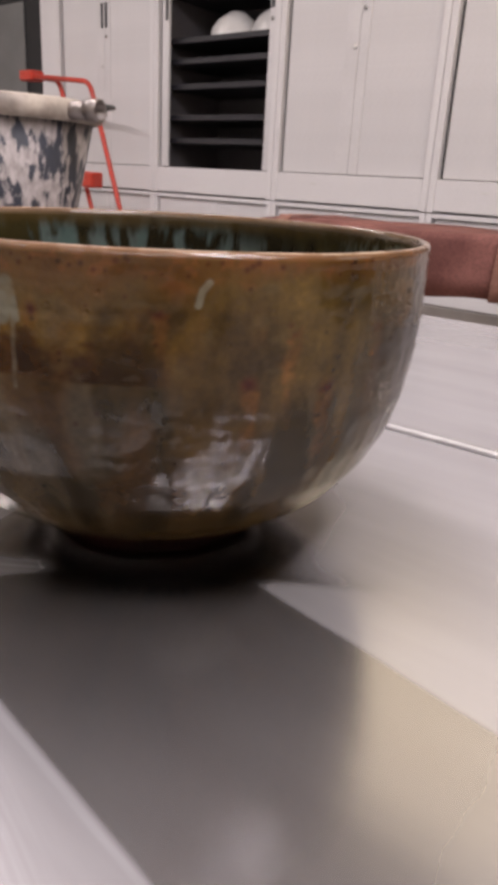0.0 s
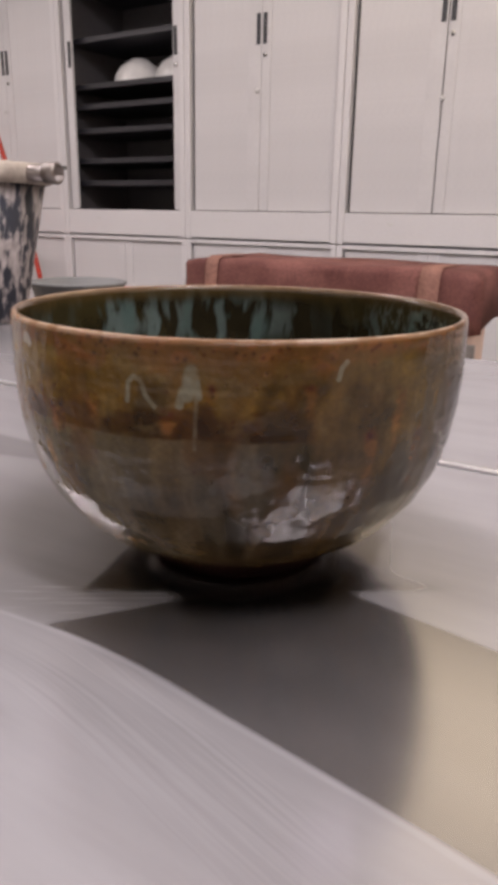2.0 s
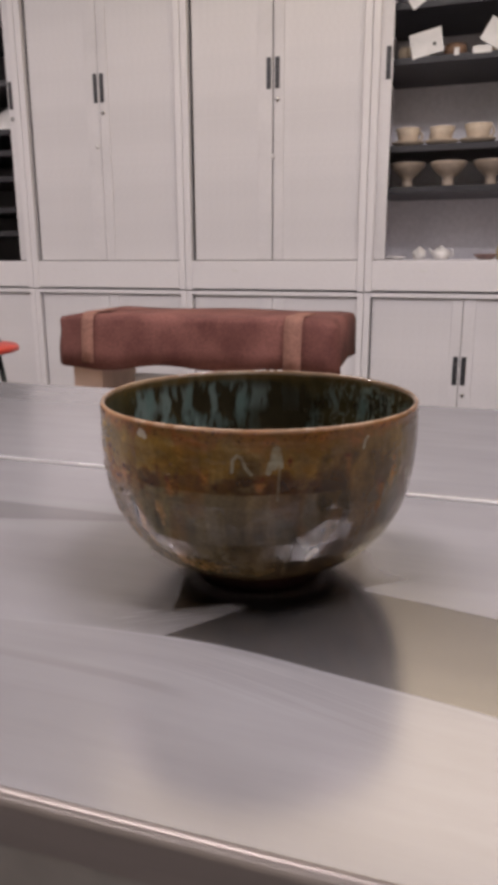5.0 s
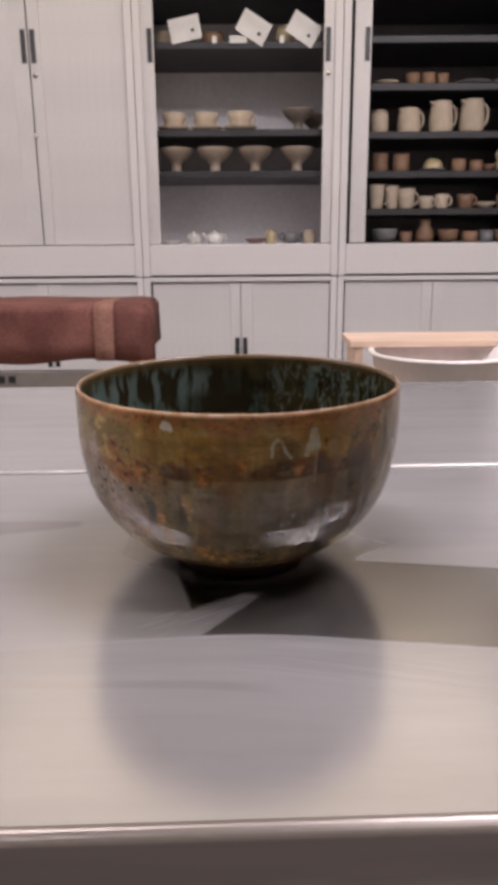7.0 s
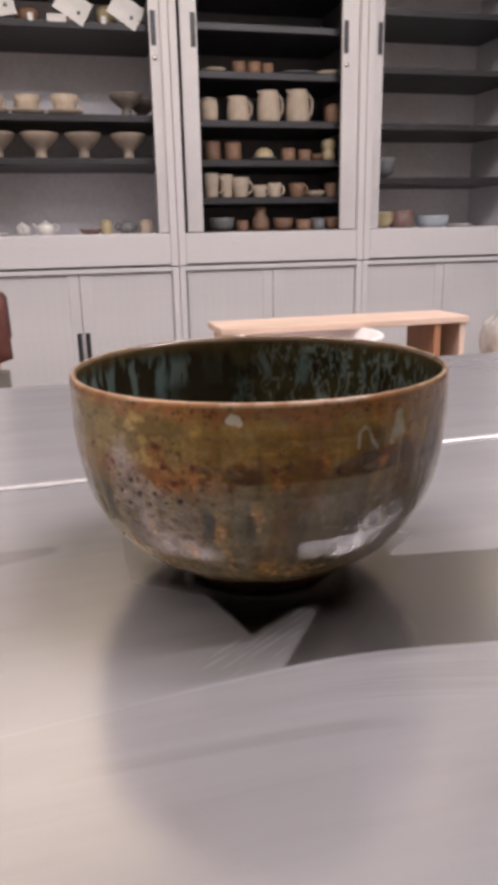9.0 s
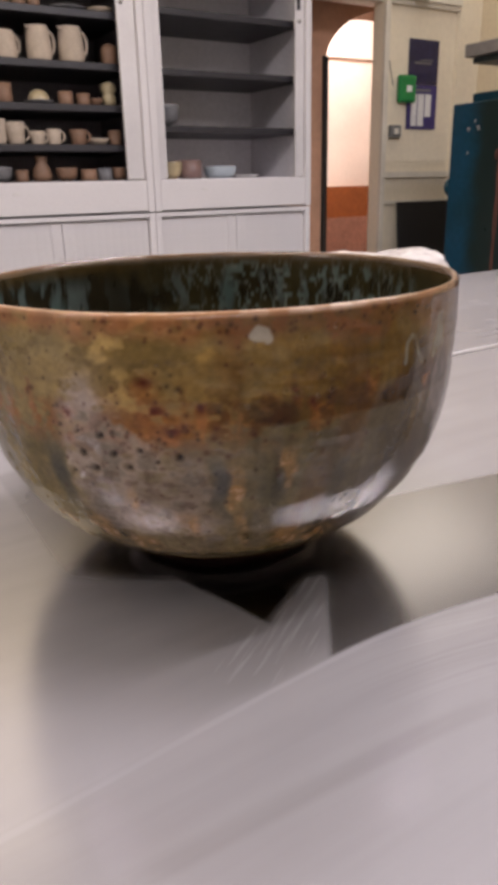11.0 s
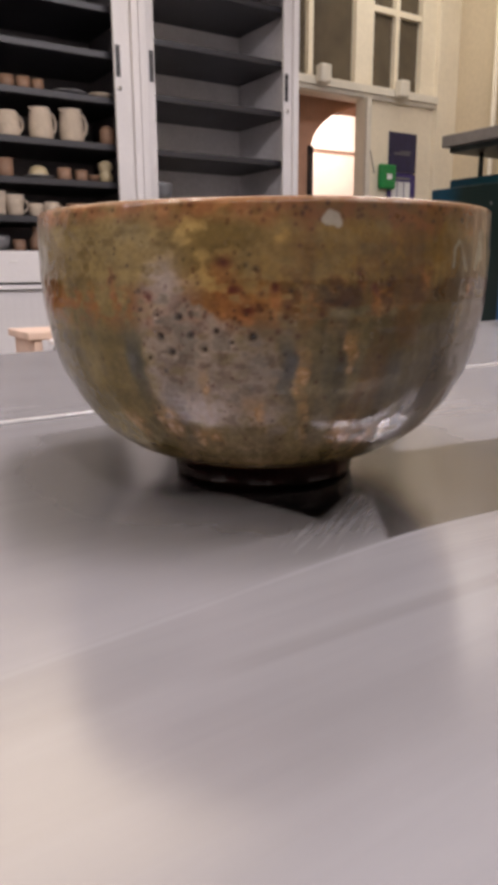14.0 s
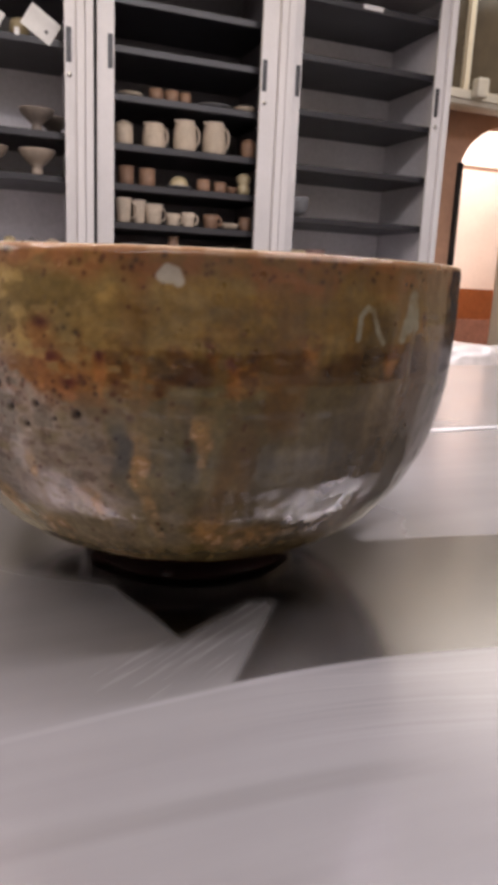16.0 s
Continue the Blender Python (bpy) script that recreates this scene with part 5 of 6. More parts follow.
for k in range(4):
    a = math.pi / 4 + k * math.pi / 2
    part("leg", tube([(0.085 * math.cos(a), 0.085 * math.sin(a), 0.736), (0.19 * math.cos(a), 0.19 * math.sin(a), 0.0)], 0.011, 10), M["dark_steel"], stool, smooth=True)
part("foot_ring", tube([(0.152 * math.cos(a), 0.152 * math.sin(a), 0.27) for a in (2 * math.pi * k / 24 for k in range(25))], 0.007, 8), M["dark_steel"], stool, smooth=True)

# red trolley by the cabinets
trolley = thing("sack_truck", (-3.8, -0.30, 0), "red tubular steel sack truck in front of the cabinets", "trolley")
part("frame", tube(rounded([(-0.62, 0, 1.63), (0.02, 0, 1.575), (0.30, 0, 0.83), (0.50, 0, 0.06)], 0.07), 0.016, 12), M["red"], trolley, smooth=True)
part("frame", tube(rounded([(-0.62, 0.05, 1.63), (-0.36, 0.05, 1.60), (-0.10, 0.05, 0.95), (0.22, 0.05, 0.06)], 0.07), 0.016, 12), M["red"], trolley, smooth=True)
part("grip", box(-0.70, -0.56, -0.03, 0.08, 1.60, 1.665, bevel=0.012), M["red"], trolley)
part("clamp", box(-0.09, 0.07, -0.04, 0.06, 0.94, 1.04, bevel=0.015), M["red"], trolley)
part("toe_plate", box(0.10, 0.62, -0.20, 0.06, 0.0, 0.02), M["red"], trolley)

# ---- pottery in the cabinets ----
def shelf_base(z):
    return z + 0.0005


def cup(r, h, mat, handle=False, saucer=False, flare=1.1):
    ob = part("cup", lathe([(0, 0), (r * 0.8, 0), (r * 0.9, h * 0.1), (r, h * 0.5), (r * flare, h), (r * flare - 0.004, h), (r - 0.004, h * 0.5), (r * 0.8, h * 0.12), (0, h * 0.12)], 24, 0.006, int(1000 * r)), mat, smooth=True)
    if handle:
        part("handle", tube([(r + 0.6 * h * 0.5 * math.sin(a) - 0.003, 0, h * 0.52 + 0.32 * h * math.cos(a)) for a in (math.pi * k / 10 for k in range(11))], 0.0055, 8), mat, ob, smooth=True)
    if saucer:
        part("saucer", lathe([(0, -0.014), (r * 0.9, -0.014), (r * 1.55, 0.004), (r * 1.55, 0.008), (r * 0.9, -0.002), (0, -0.002)], 28), mat, ob, smooth=True)
    return ob


def footed(r, h, mat):
    return part("footed_bowl", lathe([(0, 0), (r * 0.36, 0), (r * 0.30, h * 0.12), (r * 0.27, h * 0.34), (r * 0.55, h * 0.52), (r * 0.86, h * 0.76), (r * 0.97, h * 0.93), (r, h), (r - 0.006, h), (r * 0.82, h * 0.8), (r * 0.4, h * 0.52), (0, h * 0.48)], 32, 0.006, int(500 * r)), mat, smooth=True)


def jug(r, h, mat, ribbed=False):
    prof = [(0, 0), (r * 0.86, 0)]
    for k in range(13):
        t = k / 12
        rib = 0.05 * r * math.sin(t * 30) if ribbed else 0
        prof.append((r * (0.92 + 0.10 * math.sin(math.pi * t)) * (1 - 0.16 * t) + rib, h * (0.02 + 0.98 * t)))
    prof += [(prof[-1][0] - 0.005, h), (r * 0.8, h * 0.4), (0, h * 0.1)]
    ob = part("jug", lathe(prof, 30, 0.006, int(700 * h)), mat, smooth=True)
    part("handle", tube([(r * 0.85 + 0.45 * r * math.sin(a), 0, h * 0.55 + 0.33 * h * math.cos(a)) for a in (math.pi * k / 12 for k in range(13))], 0.007, 8), mat, ob, smooth=True)
    bm = bmesh.new()
    tip, c = Vector((-r * 1.12, 0, h * 1.02)), -r * 0.70
    vs = [bm.verts.new(p) for p in ((c, r * 0.42, h * 0.98), tip, (c, -r * 0.42, h * 0.98), (c, 0, h * 0.72))]
    for f in ((0, 1, 3), (1, 2, 3), (2, 0, 3), (0, 2, 1)):
        bm.faces.new([vs[i] for i in f])
    bmesh.ops.bevel(bm, geom=bm.edges[:], offset=0.004, segments=2, affect="EDGES")
    part("spout", bm, mat, ob, smooth=True)
    return ob


def tumbler(r, h, mat):
    return part("tumbler", lathe([(0, 0), (r * 0.9, 0), (r, h * 0.08), (r * 0.98, h), (r * 0.9, h), (r * 0.9, h * 0.1), (0, h * 0.1)], 24, 0.01, int(900 * r)), mat, smooth=True)


def plate(r, h, mat):
    return part("plate", lathe([(0, 0), (r * 0.6, 0), (r, h), (r, h + 0.004), (r * 0.6, 0.006), (0, 0.006)], 32), mat, smooth=True)


def teapot(r, h, mat):
    ob = part("teapot", lathe([(0, 0), (r * 0.7, 0), (r, h * 0.35), (r * 0.9, h * 0.65), (r * 0.4, h * 0.8), (0, h * 0.82)], 24), mat, smooth=True)
    part("lid", lathe([(0, h * 0.8), (r * 0.45, h * 0.8), (r * 0.3, h * 0.9), (r * 0.1, h * 0.93), (r * 0.14, h), (0, h * 1.02)], 16), mat, ob, smooth=True)
    part("spout", tube([(-r * 0.7, 0, h * 0.35), (-r * 1.1, 0, h * 0.5), (-r * 1.35, 0, h * 0.8)], r * 0.14, 8), mat, ob, smooth=True)
    part("handle", tube([(r * 0.85 + r * 0.5 * math.sin(a), 0, h * 0.48 + 0.25 * h * math.cos(a)) for a in (math.pi * k / 8 for k in range(9))], r * 0.09, 8), mat, ob, smooth=True)
    return ob


def vase(r, h, mat, shape):
    prof = [(0, 0)] + [(r * f, h * t) for f, t in shape] + [(r * shape[-1][0] * 0.8, h), (0, h * 0.9)]
    return part("vase", lathe(prof, 24, 0.01, int(900 * h)), mat, smooth=True)


def jar(r, h, mat):
    ob = part("jar", lathe([(0, 0), (r * 0.85, 0), (r, h * 0.1), (r, h * 0.7), (r * 0.85, h * 0.8), (0, h * 0.8)], 24, 0.006, 3), mat, smooth=True)
    part("lid", lathe([(0, h * 0.8), (r * 0.9, h * 0.8), (r * 0.9, h * 0.86), (r * 0.4, h * 0.95), (0, h)], 20), mat, ob, smooth=True)
    return ob


def place(ob, x, z, label, category, y=0.15, turn=0.0, group=""):
    dz = 0.014 if any(c.name.startswith("saucer") for c in ob.children) else 0
    return add_thing(ob, (x, y, shelf_base(z) + dz), label, category, group, turn)


# unit with the tags
place(cup(0.052, 0.070, M["bisque"], True, True, 1.18), -0.332, 1.650, "unglazed cream cup on a saucer on the shelf", "cup", turn=20, group="cups on saucers")
place(cup(0.052, 0.070, M["bisque"], True, True, 1.18), -0.166, 1.650, "unglazed cream cup on a saucer on the shelf", "cup", turn=150, group="cups on saucers")
place(cup(0.056, 0.074, M["bisque"], True, True, 1.18), 0.005, 1.650, "unglazed cream cup on a saucer on the shelf", "cup", turn=-10, group="cups on saucers")
place(footed(0.083, 0.100, M["stonepot"]), 0.300, 1.650, "grey-brown footed bowl on the shelf", "bowl")
place(footed(0.080, 0.098, M["stonepot"]), 0.395, 1.650, "grey-brown footed bowl behind another on the shelf", "bowl", y=0.30)
for x, r in ((-0.324, 0.086), (-0.124, 0.092), (0.080, 0.089), (0.297, 0.087)):
    place(footed(r, 0.114, M["buff"]), x, 1.456, "buff stoneware bowl on a narrow foot on the shelf", "bowl", group="footed bowls")
place(teapot(0.036, 0.066, M["whitepot"]), -0.245, 1.10, "small white glazed teapot in the cabinet", "teapot", turn=90)
place(teapot(0.045, 0.070, M["whitepot"]), -0.135, 1.10, "white glazed teapot with a handle in the cabinet", "teapot", turn=180 + 180)
place(plate(0.06, 0.012, M["whitepot"]), -0.37, 1.10, "shallow white dish in the cabinet", "dish")
place(plate(0.058, 0.024, M["pinkpot"]), 0.083, 1.10, "shallow pale pink dish in the cabinet", "dish")
place(jar(0.030, 0.072, M["yellowpot"]), 0.162, 1.10, "small yellow glazed jar in the cabinet", "jar")
place(teapot(0.045, 0.072, M["greypot"]), 0.268, 1.10, "grey glazed teapot in the cabinet", "teapot", turn=180)
place(jar(0.034, 0.070, M["bisque"]), 0.365, 1.10, "small pale jar in the cabinet", "jar")
for x, r, h, key, words in ((-0.372, 0.034, 0.08, "bisque", "pale"), (-0.13, 0.055, 0.075, "brown", "brown"), (0.235, 0.045, 0.10, "yellowpot", "yellow"), (0.37, 0.03, 0.07, "buff", "buff"), (0.06, 0.05, 0.05, "buff", "buff")):
    place(jar(r, h, M[key]), x, 2.045, words + " lidded pot behind hanging paper tags", "jar", y=0.2)
for x, r, h, key in ((-0.3, 0.05, 0.10, "bisque"), (0.0, 0.06, 0.09, "yellowpot"), (0.28, 0.05, 0.11, "bisque")):
    place(jar(r, h, M[key]), x, 2.285, "glazed lidded pot behind hanging paper tags", "jar", y=0.2)


def tag(x, z, w, h, lean):
    bm = box(-w / 2, w / 2, -0.0006, 0.0006, -h / 2, h / 2)
    ob = part("paper_tag", bm, M["card"])
    dot = lathe([(0, -0.001), (0.008, -0.001), (0.008, 0.0012), (0, 0.0012)], 14)
    bmesh.ops.rotate(dot, verts=dot.verts[:], cent=(0, 0, 0), matrix=Matrix.Rotation(radians(90), 3, "X"))
    bmesh.ops.translate(dot, verts=dot.verts[:], vec=(0.035, -0.001, -0.012))
    part("dot", dot, M["black"], ob, "small dark dot")
    ob.matrix_world = pose(x, 0.068, z, 4, lean, 3 * lean / 20)
    tagged(ob, "white paper tag hanging from the shelf edge", "tag", "paper tags")
    return ob


for x, z, lean in ((-0.256, 2.098, -11), (0.076, 2.103, 30), (0.317, 2.094, 31), (-0.289, 2.329, -32), (0.034, 2.335, -2), (0.344, 2.330, 8)):
    tag(x, z, 0.150, 0.105, lean)
for x, w in ((-0.115, 0.022), (0.0, 0.085), (0.212, 0.022)):
    small = part("price_tag", box(-w / 2, w / 2, -0.0006, 0.0006, -0.016, 0.016), M["card"])
    add_thing(small, (x, 0.070, 2.052), "small white price tag on the shelf edge", "tag", "price tags")

# unit full of pottery
U5 = [
    ("plate", 0.742, 1.855, 0.060, 0.016, "bisque"), ("tumbler", 0.873, 1.855, 0.036, 0.056, "brown"), ("tumbler", 0.952, 1.855, 0.034, 0.057, "brown"), ("tumbler", 1.022, 1.855, 0.030, 0.054, "brown"),
    ("plate", 1.177, 1.855, 0.090, 0.010, "greypot"), ("plate", 1.345, 1.855, 0.060, 0.020, "bisque"),
    ("jar", 0.712, 1.634, 0.045, 0.118, "bisque"), ("ribjug", 0.864, 1.634, 0.060, 0.118, "bisque"), ("jug", 1.026, 1.634, 0.062, 0.148, "bisque"), ("jug", 1.183, 1.634, 0.064, 0.156, "bisque"), ("jar", 1.375, 1.634, 0.04, 0.10, "brown"),
    ("tumbler", 0.725, 1.449, 0.039, 0.090, "brown"), ("tumbler", 0.832, 1.449, 0.042, 0.086, "brown"), ("dome", 0.998, 1.449, 0.070, 0.064, "yellowpot"), ("tumbler", 1.131, 1.449, 0.036, 0.060, "brown"), ("tumbler", 1.220, 1.449, 0.034, 0.054, "brown"), ("plate", 1.287, 1.449, 0.035, 0.030, "brown"), ("figure", 1.355, 1.449, 0.042, 0.110, "yellowpot"),
    ("mug", 0.712, 1.268, 0.038, 0.120, "bisque"), ("mug", 0.792, 1.268, 0.032, 0.114, "bisque"), ("mug", 0.868, 1.268, 0.042, 0.100, "bisque"), ("cup", 0.972, 1.268, 0.034, 0.062, "bisque"), ("cup", 1.054, 1.268, 0.032, 0.072, "bisque"), ("cup", 1.178, 1.268, 0.040, 0.070, "brown"), ("plate", 1.280, 1.268, 0.056, 0.026, "bisque"), ("tumbler", 1.372, 1.268, 0.033, 0.070, "brown"),
    ("bowl", 0.763, 1.10, 0.066, 0.066, "greypot"), ("tumbler", 0.875, 1.10, 0.032, 0.054, "brown"), ("bottle", 0.975, 1.10, 0.048, 0.118, "brown"), ("bowl", 1.099, 1.10, 0.054, 0.060, "brown"), ("tumbler", 1.214, 1.10, 0.042, 0.054, "brown"), ("tumbler", 1.301, 1.10, 0.038, 0.060, "greypot"), ("bowl", 1.380, 1.10, 0.04, 0.060, "brown"),
]
TONE = {"bisque": "unglazed cream", "brown": "brown stoneware", "greypot": "dark grey", "yellowpot": "pale yellow glazed"}
for k, (kind, x, z, r, h, key) in enumerate(U5):
    mat, tone = M[key], TONE[key]
    turn = (k * 47) % 60 - 30
    if kind == "plate":
        place(plate(r, h, mat), x, z, tone + " shallow dish on the dark shelf", "dish")
    elif kind == "tumbler":
        place(tumbler(r, h, mat), x, z, tone + " straight tumbler on the dark shelf", "tumbler")
    elif kind in ("jug", "ribjug"):
        place(jug(r, h, mat, kind == "ribjug"), x, z, tone + (" ribbed" if kind == "ribjug" else " tall") + " jug with a spout on the dark shelf", "jug", turn=14 + turn * 0.3)
    elif kind == "jar":
        place(jar(r, h, mat), x, z, tone + " lidded jar on the dark shelf", "jar")
    elif kind in ("mug", "cup"):
        place(cup(r, h, mat, True), x, z, tone + " " + kind + " with a handle on the dark shelf", kind, turn=turn)
    elif kind == "bowl":
        place(part("bowl", bowl_form(r, h, r * 0.5, 0.005, k), mat, smooth=True), x, z, tone + " small bowl on the dark shelf", "bowl")
    elif kind == "dome":
        ob = plate(r, 0.012, M["greypot"])
        part("lid", lathe([(r * 0.72, 0.014), (r * 0.70, h * 0.5), (r * 0.5, h * 0.85), (r * 0.2, h), (0, h)], 24), mat, ob, "pale yellow domed lid", smooth=True)
        place(ob, x, z, "butter dish with a pale yellow domed lid on the shelf", "dish")
    elif kind == "figure":
        place(vase(r, h, mat, [(0.6, 0), (0.85, 0.15), (0.8, 0.4), (0.62, 0.5), (0.95, 0.7), (0.8, 0.9), (0.4, 1.0)]), x, z, "pale yellow waisted vase on the dark shelf", "vase")
    elif kind == "bottle":
        place(vase(r, h, mat, [(0.85, 0), (1.0, 0.2), (0.9, 0.5), (0.55, 0.7), (0.6, 0.9), (0.68, 1.0)]), x, z, "brown stoneware bottle on the cabinet floor", "bottle")

# nearly empty unit, and the white bowls of the far one
place(part("bowl", bowl_form(0.075, 0.10, 0.03, 0.005, 5), M["greypot"], smooth=True), 1.665, 1.362, "grey bowl on the nearly empty shelf", "bowl")
place(part("bowl", bowl_form(0.060, 0.085, 0.03, 0.005, 6), M["yellowpot"], smooth=True), 1.68, 1.10, "pale yellow bowl on the cabinet floor", "bowl")
place(tumbler(0.066, 0.095, M["pinkpot"]), 1.795, 1.10, "mottled pink pot on the cabinet floor", "pot")
place(part("bowl", bowl_form(0.090, 0.060, 0.06, 0.005, 7), M["bluepot"], smooth=True), 1.985, 1.10, "pale blue glazed bowl on the cabinet floor", "bowl")
place(plate(0.09, 0.014, M["whitepot"]), 2.2, 1.10, "flat white dish on the cabinet floor", "dish", y=0.25)
for x, r, h in ((-3.05, 0.165, 0.145), (-2.72, 0.165, 0.145)):
    dome = lathe([(r, 0), (r, 0.004), (r * 0.93, h * 0.35), (r * 0.72, h * 0.68), (r * 0.42, h * 0.90), (r * 0.3, h), (0, h), (0, h - 0.008), (r * 0.3, h - 0.01), (r * 0.68, h * 0.62), (r * 0.9, h * 0.3), (r * 0.96, 0)], 40, 0.008, 8)
    place(part("upturned_bowl", dome, M["whitepot"], smooth=True), x, 1.852, "large white bowl turned upside down on the shelf", "bowl", y=0.26, group="upturned white bowls")
label_card = part("shelf_label", box(-0.06, 0.06, -0.001, 0.001, -0.012, 0.012), M["card"])
add_thing(label_card, (2.02, 0.072, 2.44), "white paper label on the shelf edge", "label")

# ---- by the doorway ----
cal = thing("wall_calendar", (3.99, SY - 0.004, 1.42), "navy wall calendar with a picture and a violet table of dates", "calendar")
part("picture", box(-0.145, 0.145, -0.004, -0.001, 0.300, 0.588), M["navy"], cal)
part("date_sheet", box(-0.147, 0.147, -0.005, -0.0015, 0.0, 0.296), M["violet"], cal)
part("picture_detail", boxes((-0.085, 0.075, -0.0052, -0.0042, 0.430, 0.444), (-0.03, 0.09, -0.0052, -0.0042, 0.452, 0.460)), M["greyplastic"], cal, "pale streak in the picture")
for kx, (x0, x1, z0) in enumerate(((-0.105, -0.050, 0.02), (-0.040, 0.020, 0.02), (0.030, 0.090, 0.085))):
    part("date_column", box(x0, x1, -0.0066, -0.0053, z0, 0.235), M["card"], cal)
part("heading", box(-0.085, 0.085, -0.0066, -0.0053, 0.252, 0.268), M["greyplastic"], cal)
case = part("first_aid_case", box(-0.08, 0.08, -0.045, 0, -0.09, 0.09, bevel=0.018), M["green"])
add_thing(case, (3.815, SY - 0.008, 1.68), "green plastic case hanging on the cream panel", "case", turn=0)
part("label", box(-0.02, 0.03, -0.0475, -0.0455, -0.02, 0.02), M["card"], case)
cord = part("pull_cord", tube([(0, 0, 0.0), (0.012, -0.004, -0.06), (0.030, -0.004, -0.115), (0.040, -0.004, -0.16)], 0.003, 6), M["greyplastic"], smooth=True)
add_thing(cord, (3.665, SY - 0.004, 1.86), "thin grey cord hanging on the cream panel", "cord")
sw = part("light_switch", box(-0.05, 0.05, -0.03, 0, -0.042, 0.042, bevel=0.006), M["greyplastic"])
add_thing(sw, (3.73, SY - 0.003, 1.40), "grey light switch on the cream panel", "switch")
part("rocker", box(-0.02, 0.02, -0.036, -0.0305, -0.02, 0.02, bevel=0.003), M["offwhite"], sw)
board = part("black_board", box(-0.28, 0.28, -0.012, 0.012, 0, 0.91, bevel=0.004), M["black"])
board.matrix_world = pose(4.055, SY - 0.115, 0.005, -5.5, 0, 0)
tagged(board, "black board leaning against the cream panel", "board")
sack = part("clay_sack", wrapped(3, 0.17, 0.14, 0.30), M["wood_table"])
add_thing(sack, (3.95, -0.05, 0.0), "dusty buff sack on the floor beside the kiln", "sack")

# ---- kiln ----
def graded_enamel():
    """Teal enamel, darkening over the far part of the door."""
    m = material("graded_door_enamel", (0.004, 0.045, 0.085), 0.30, grain=0.15, scale=30, dark=(0.004, 0.036, 0.060), blotch=3, spec=0.3)
    n, l = m.node_tree.nodes, m.node_tree.links
    b = n["Principled BSDF"]
    base = b.inputs["Base Color"].links[0].from_socket
    tc, xyz, cloud = n.new("ShaderNodeTexCoord"), n.new("ShaderNodeSeparateXYZ"), n.new("ShaderNodeTexNoise")
    cloud.inputs["Scale"].default_value, cloud.inputs["Detail"].default_value = 7.0, 5
    l.new(tc.outputs["Object"], xyz.inputs[0])
    l.new(tc.outputs["Object"], cloud.inputs["Vector"])
    wobble = n.new("ShaderNodeMath")
    wobble.operation = "MULTIPLY_ADD"
    wobble.inputs[1].default_value = 0.16
    l.new(cloud.outputs["Fac"], wobble.inputs[0])
    l.new(xyz.outputs["Y"], wobble.inputs[2])
    far_dark = n.new("ShaderNodeMapRange")
    far_dark.interpolation_type = "SMOOTHSTEP"
    far_dark.inputs["From Min"].default_value, far_dark.inputs["From Max"].default_value = -0.37, -0.53
    l.new(wobble.outputs[0], far_dark.inputs["Value"])
    mix = n.new("ShaderNodeMix")
    mix.data_type = "RGBA"
    mix.inputs["B"].default_value = (0.006, 0.016, 0.014, 1)
    l.new(far_dark.outputs[0], mix.inputs["Factor"])
    l.new(base, mix.inputs["A"])
    l.new(mix.outputs["Result"], b.inputs["Base Color"])
    return m


KX = 3.30
kiln = thing("kiln", (KX, 0, 0), "large teal and blue enamelled electric kiln with a partly dark door", "kiln")
part("body", box(0.04, 1.05, -1.75, -0.42, 0.25, 1.525, bevel=0.01), M["kiln"], kiln)
part("door", box(-0.03, 0.038, -0.90, -0.345, 0.27, 1.47, bevel=0.008), graded_enamel(), kiln, "teal kiln door, darker over its far part")
streak = bmesh.new()
rows = [[streak.verts.new((-0.0315, -0.72 + side * (0.017 - 0.009 * k / 8 + 0.003 * math.sin(2.1 * k)), 1.17 - 0.70 * k / 8)) for side in (-1, 1)] for k in range(9)]
for a, b in zip(rows, rows[1:]):
    streak.faces.new((a[0], a[1], b[1], b[0]))
bmesh.ops.recalc_face_normals(streak, faces=streak.faces[:])
bmesh.ops.solidify(streak, geom=streak.faces[:], thickness=0.001)
part("rust_streak", streak, M["dark_rust"], kiln, "brown rust run under the peephole")
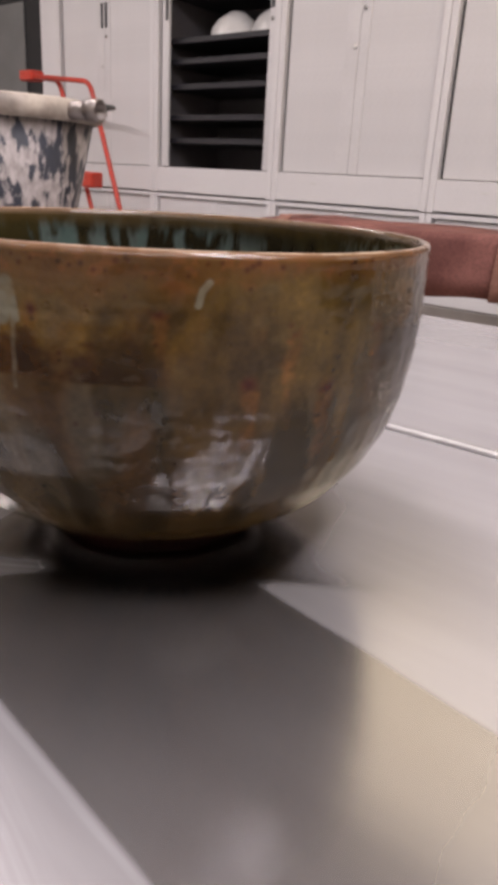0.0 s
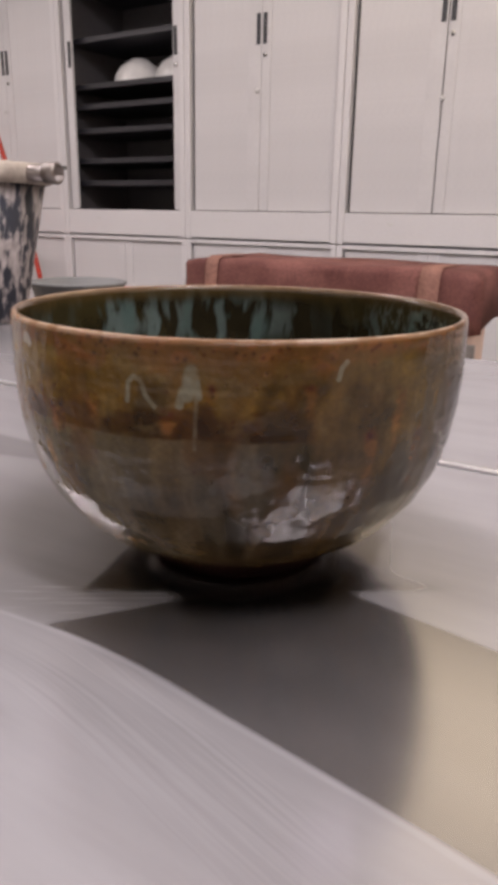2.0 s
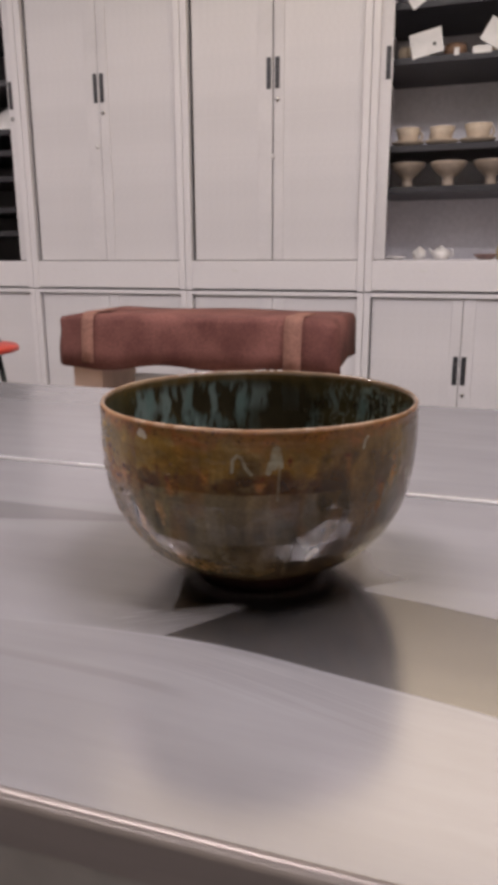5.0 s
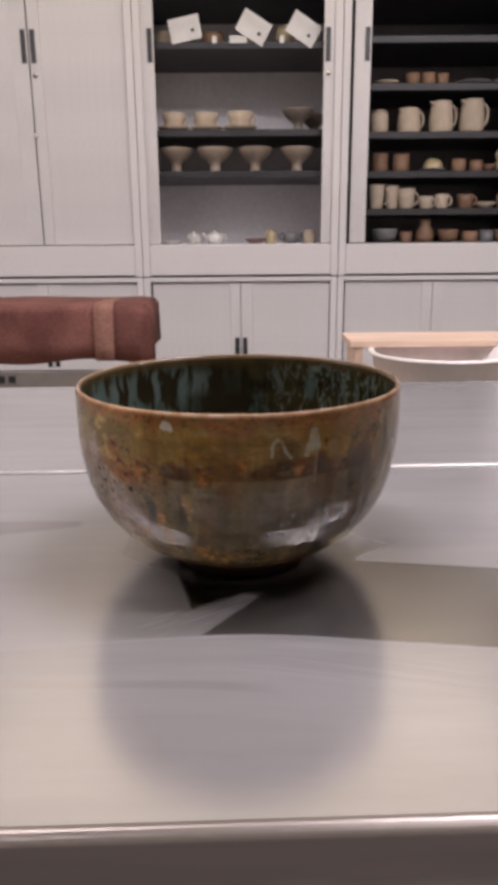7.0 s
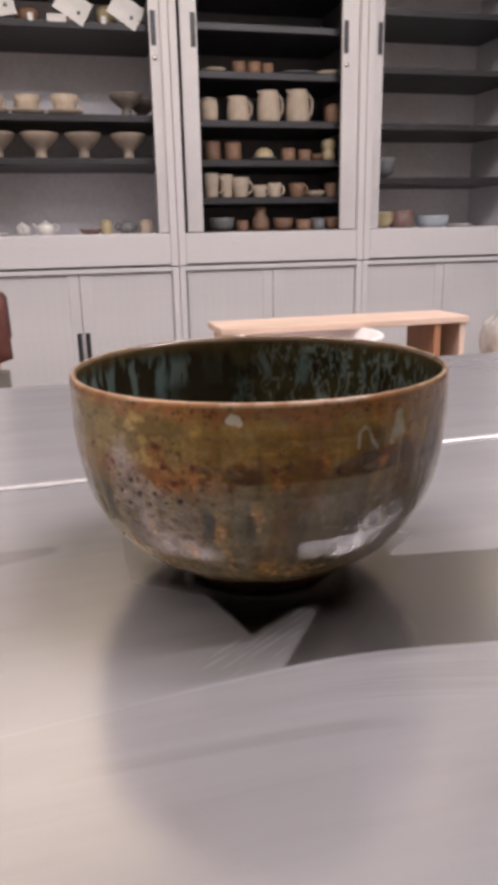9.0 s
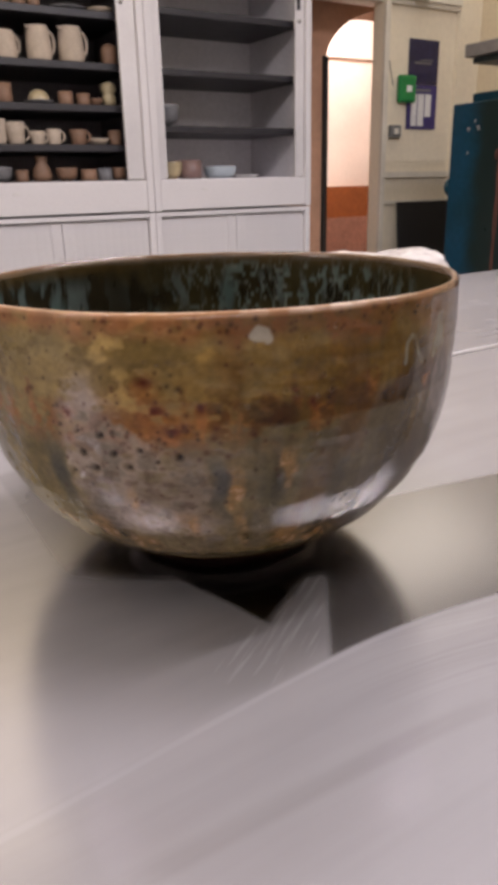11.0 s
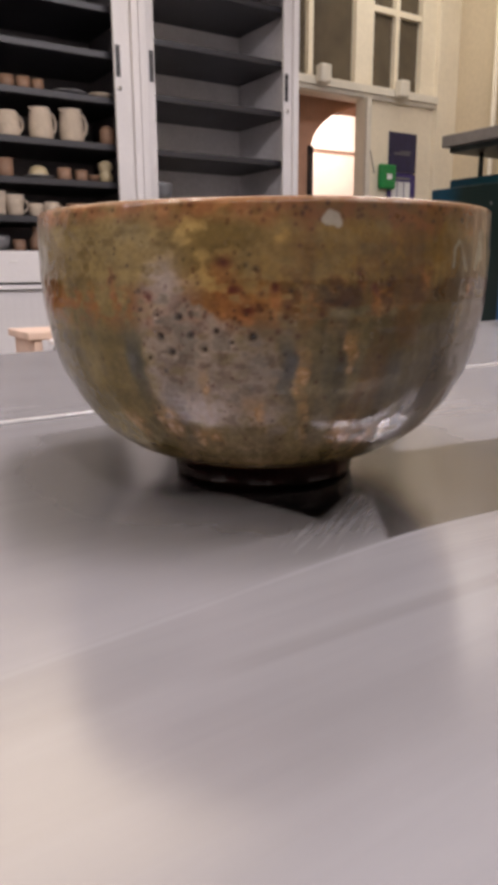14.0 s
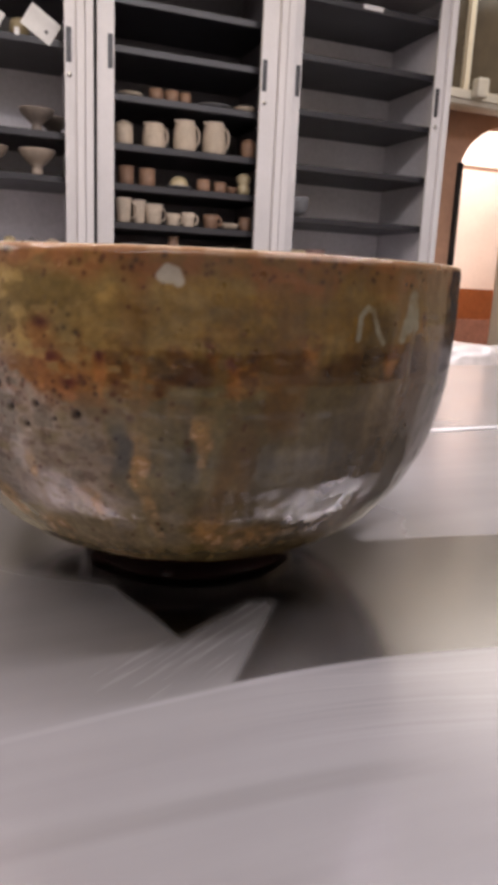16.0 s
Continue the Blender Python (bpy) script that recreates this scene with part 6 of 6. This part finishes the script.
for cy, cz, size in ((-0.475, 1.33, 0.012), (-0.520, 1.37, 0.008), (-0.545, 1.335, 0.013), (-0.480, 1.205, 0.010), (-0.800, 1.36, 0.008), (-0.775, 1.235, 0.008)):
    chip = lathe([(0, 0), (size, 0), (size * 0.8, 0.0012), (0, 0.0016)], 9, 0.22, int(1000 * size - 100 * cy))
    part("paint_chip", chip, M["greyplastic"], kiln, "chip in the enamel").matrix_local = pose(-0.0305, cy, cz, 0, -90, 0)
part("door_post", box(-0.055, 0.038, -1.06, -0.905, 0.27, 1.50, bevel=0.012), M["kiln_blue"], kiln, "bright blue upright channel")
part("panel", box(-0.02, 0.038, -1.72, -1.065, 0.27, 1.48, bevel=0.006), M["kiln"], kiln)
part("label", box(-0.058, -0.056, -1.03, -0.955, 1.385, 1.42), M["yellow"], kiln, "yellow warning label")
part("peephole", lathe([(0, 0), (0.03, 0), (0.035, 0.01), (0.02, 0.02), (0, 0.02)], 20), M["dark_rust"], kiln, "rusty peephole", smooth=True).matrix_local = pose(-0.03, -0.72, 1.19, 0, -90, 0)
part("latch", lathe([(0, 0), (0.045, 0), (0.05, 0.012), (0.03, 0.03), (0, 0.03)], 20), M["kiln"], kiln, smooth=True).matrix_local = pose(0.0, -0.345, 1.02, 90, 0, 180)
for z in (0.0,):
    for y in (-1.65, -0.52):
        part("leg", box(0.1, 0.18, y - 0.04, y + 0.04, 0, 0.25), M["dark_steel"], kiln)
        part("leg", box(0.9, 0.98, y - 0.04, y + 0.04, 0, 0.25), M["dark_steel"], kiln)
hood = thing("kiln_hood", (KX, 0, 0), "grey sheet steel extraction hood over the kiln", "hood")
part("canopy", box(-0.10, 1.15, -1.85, -0.47, 1.69, 1.755, bevel=0.006), M["grey_steel"], hood)
part("lining", box(-0.06, 1.12, -1.80, -0.50, 1.66, 1.689), M["dark_steel"], hood)
for x, y in ((0.10, -0.60), (0.10, -1.45), (0.95, -0.60), (0.95, -1.45)):
    part("post", tube([(x, y, 1.5255), (x, y, 1.659)], 0.014, 10), M["dark_steel"], hood, smooth=True)
for y in (0.10, 0.22):
    pipe = part("wall_pipe", tube([(EAST - 0.045, y, 0.02), (EAST - 0.045, y, CEIL - 0.02)], 0.022, 12), M["cream"], smooth=True)
    tagged(pipe, "cream painted pipe running up the side wall", "pipe", "wall pipes")
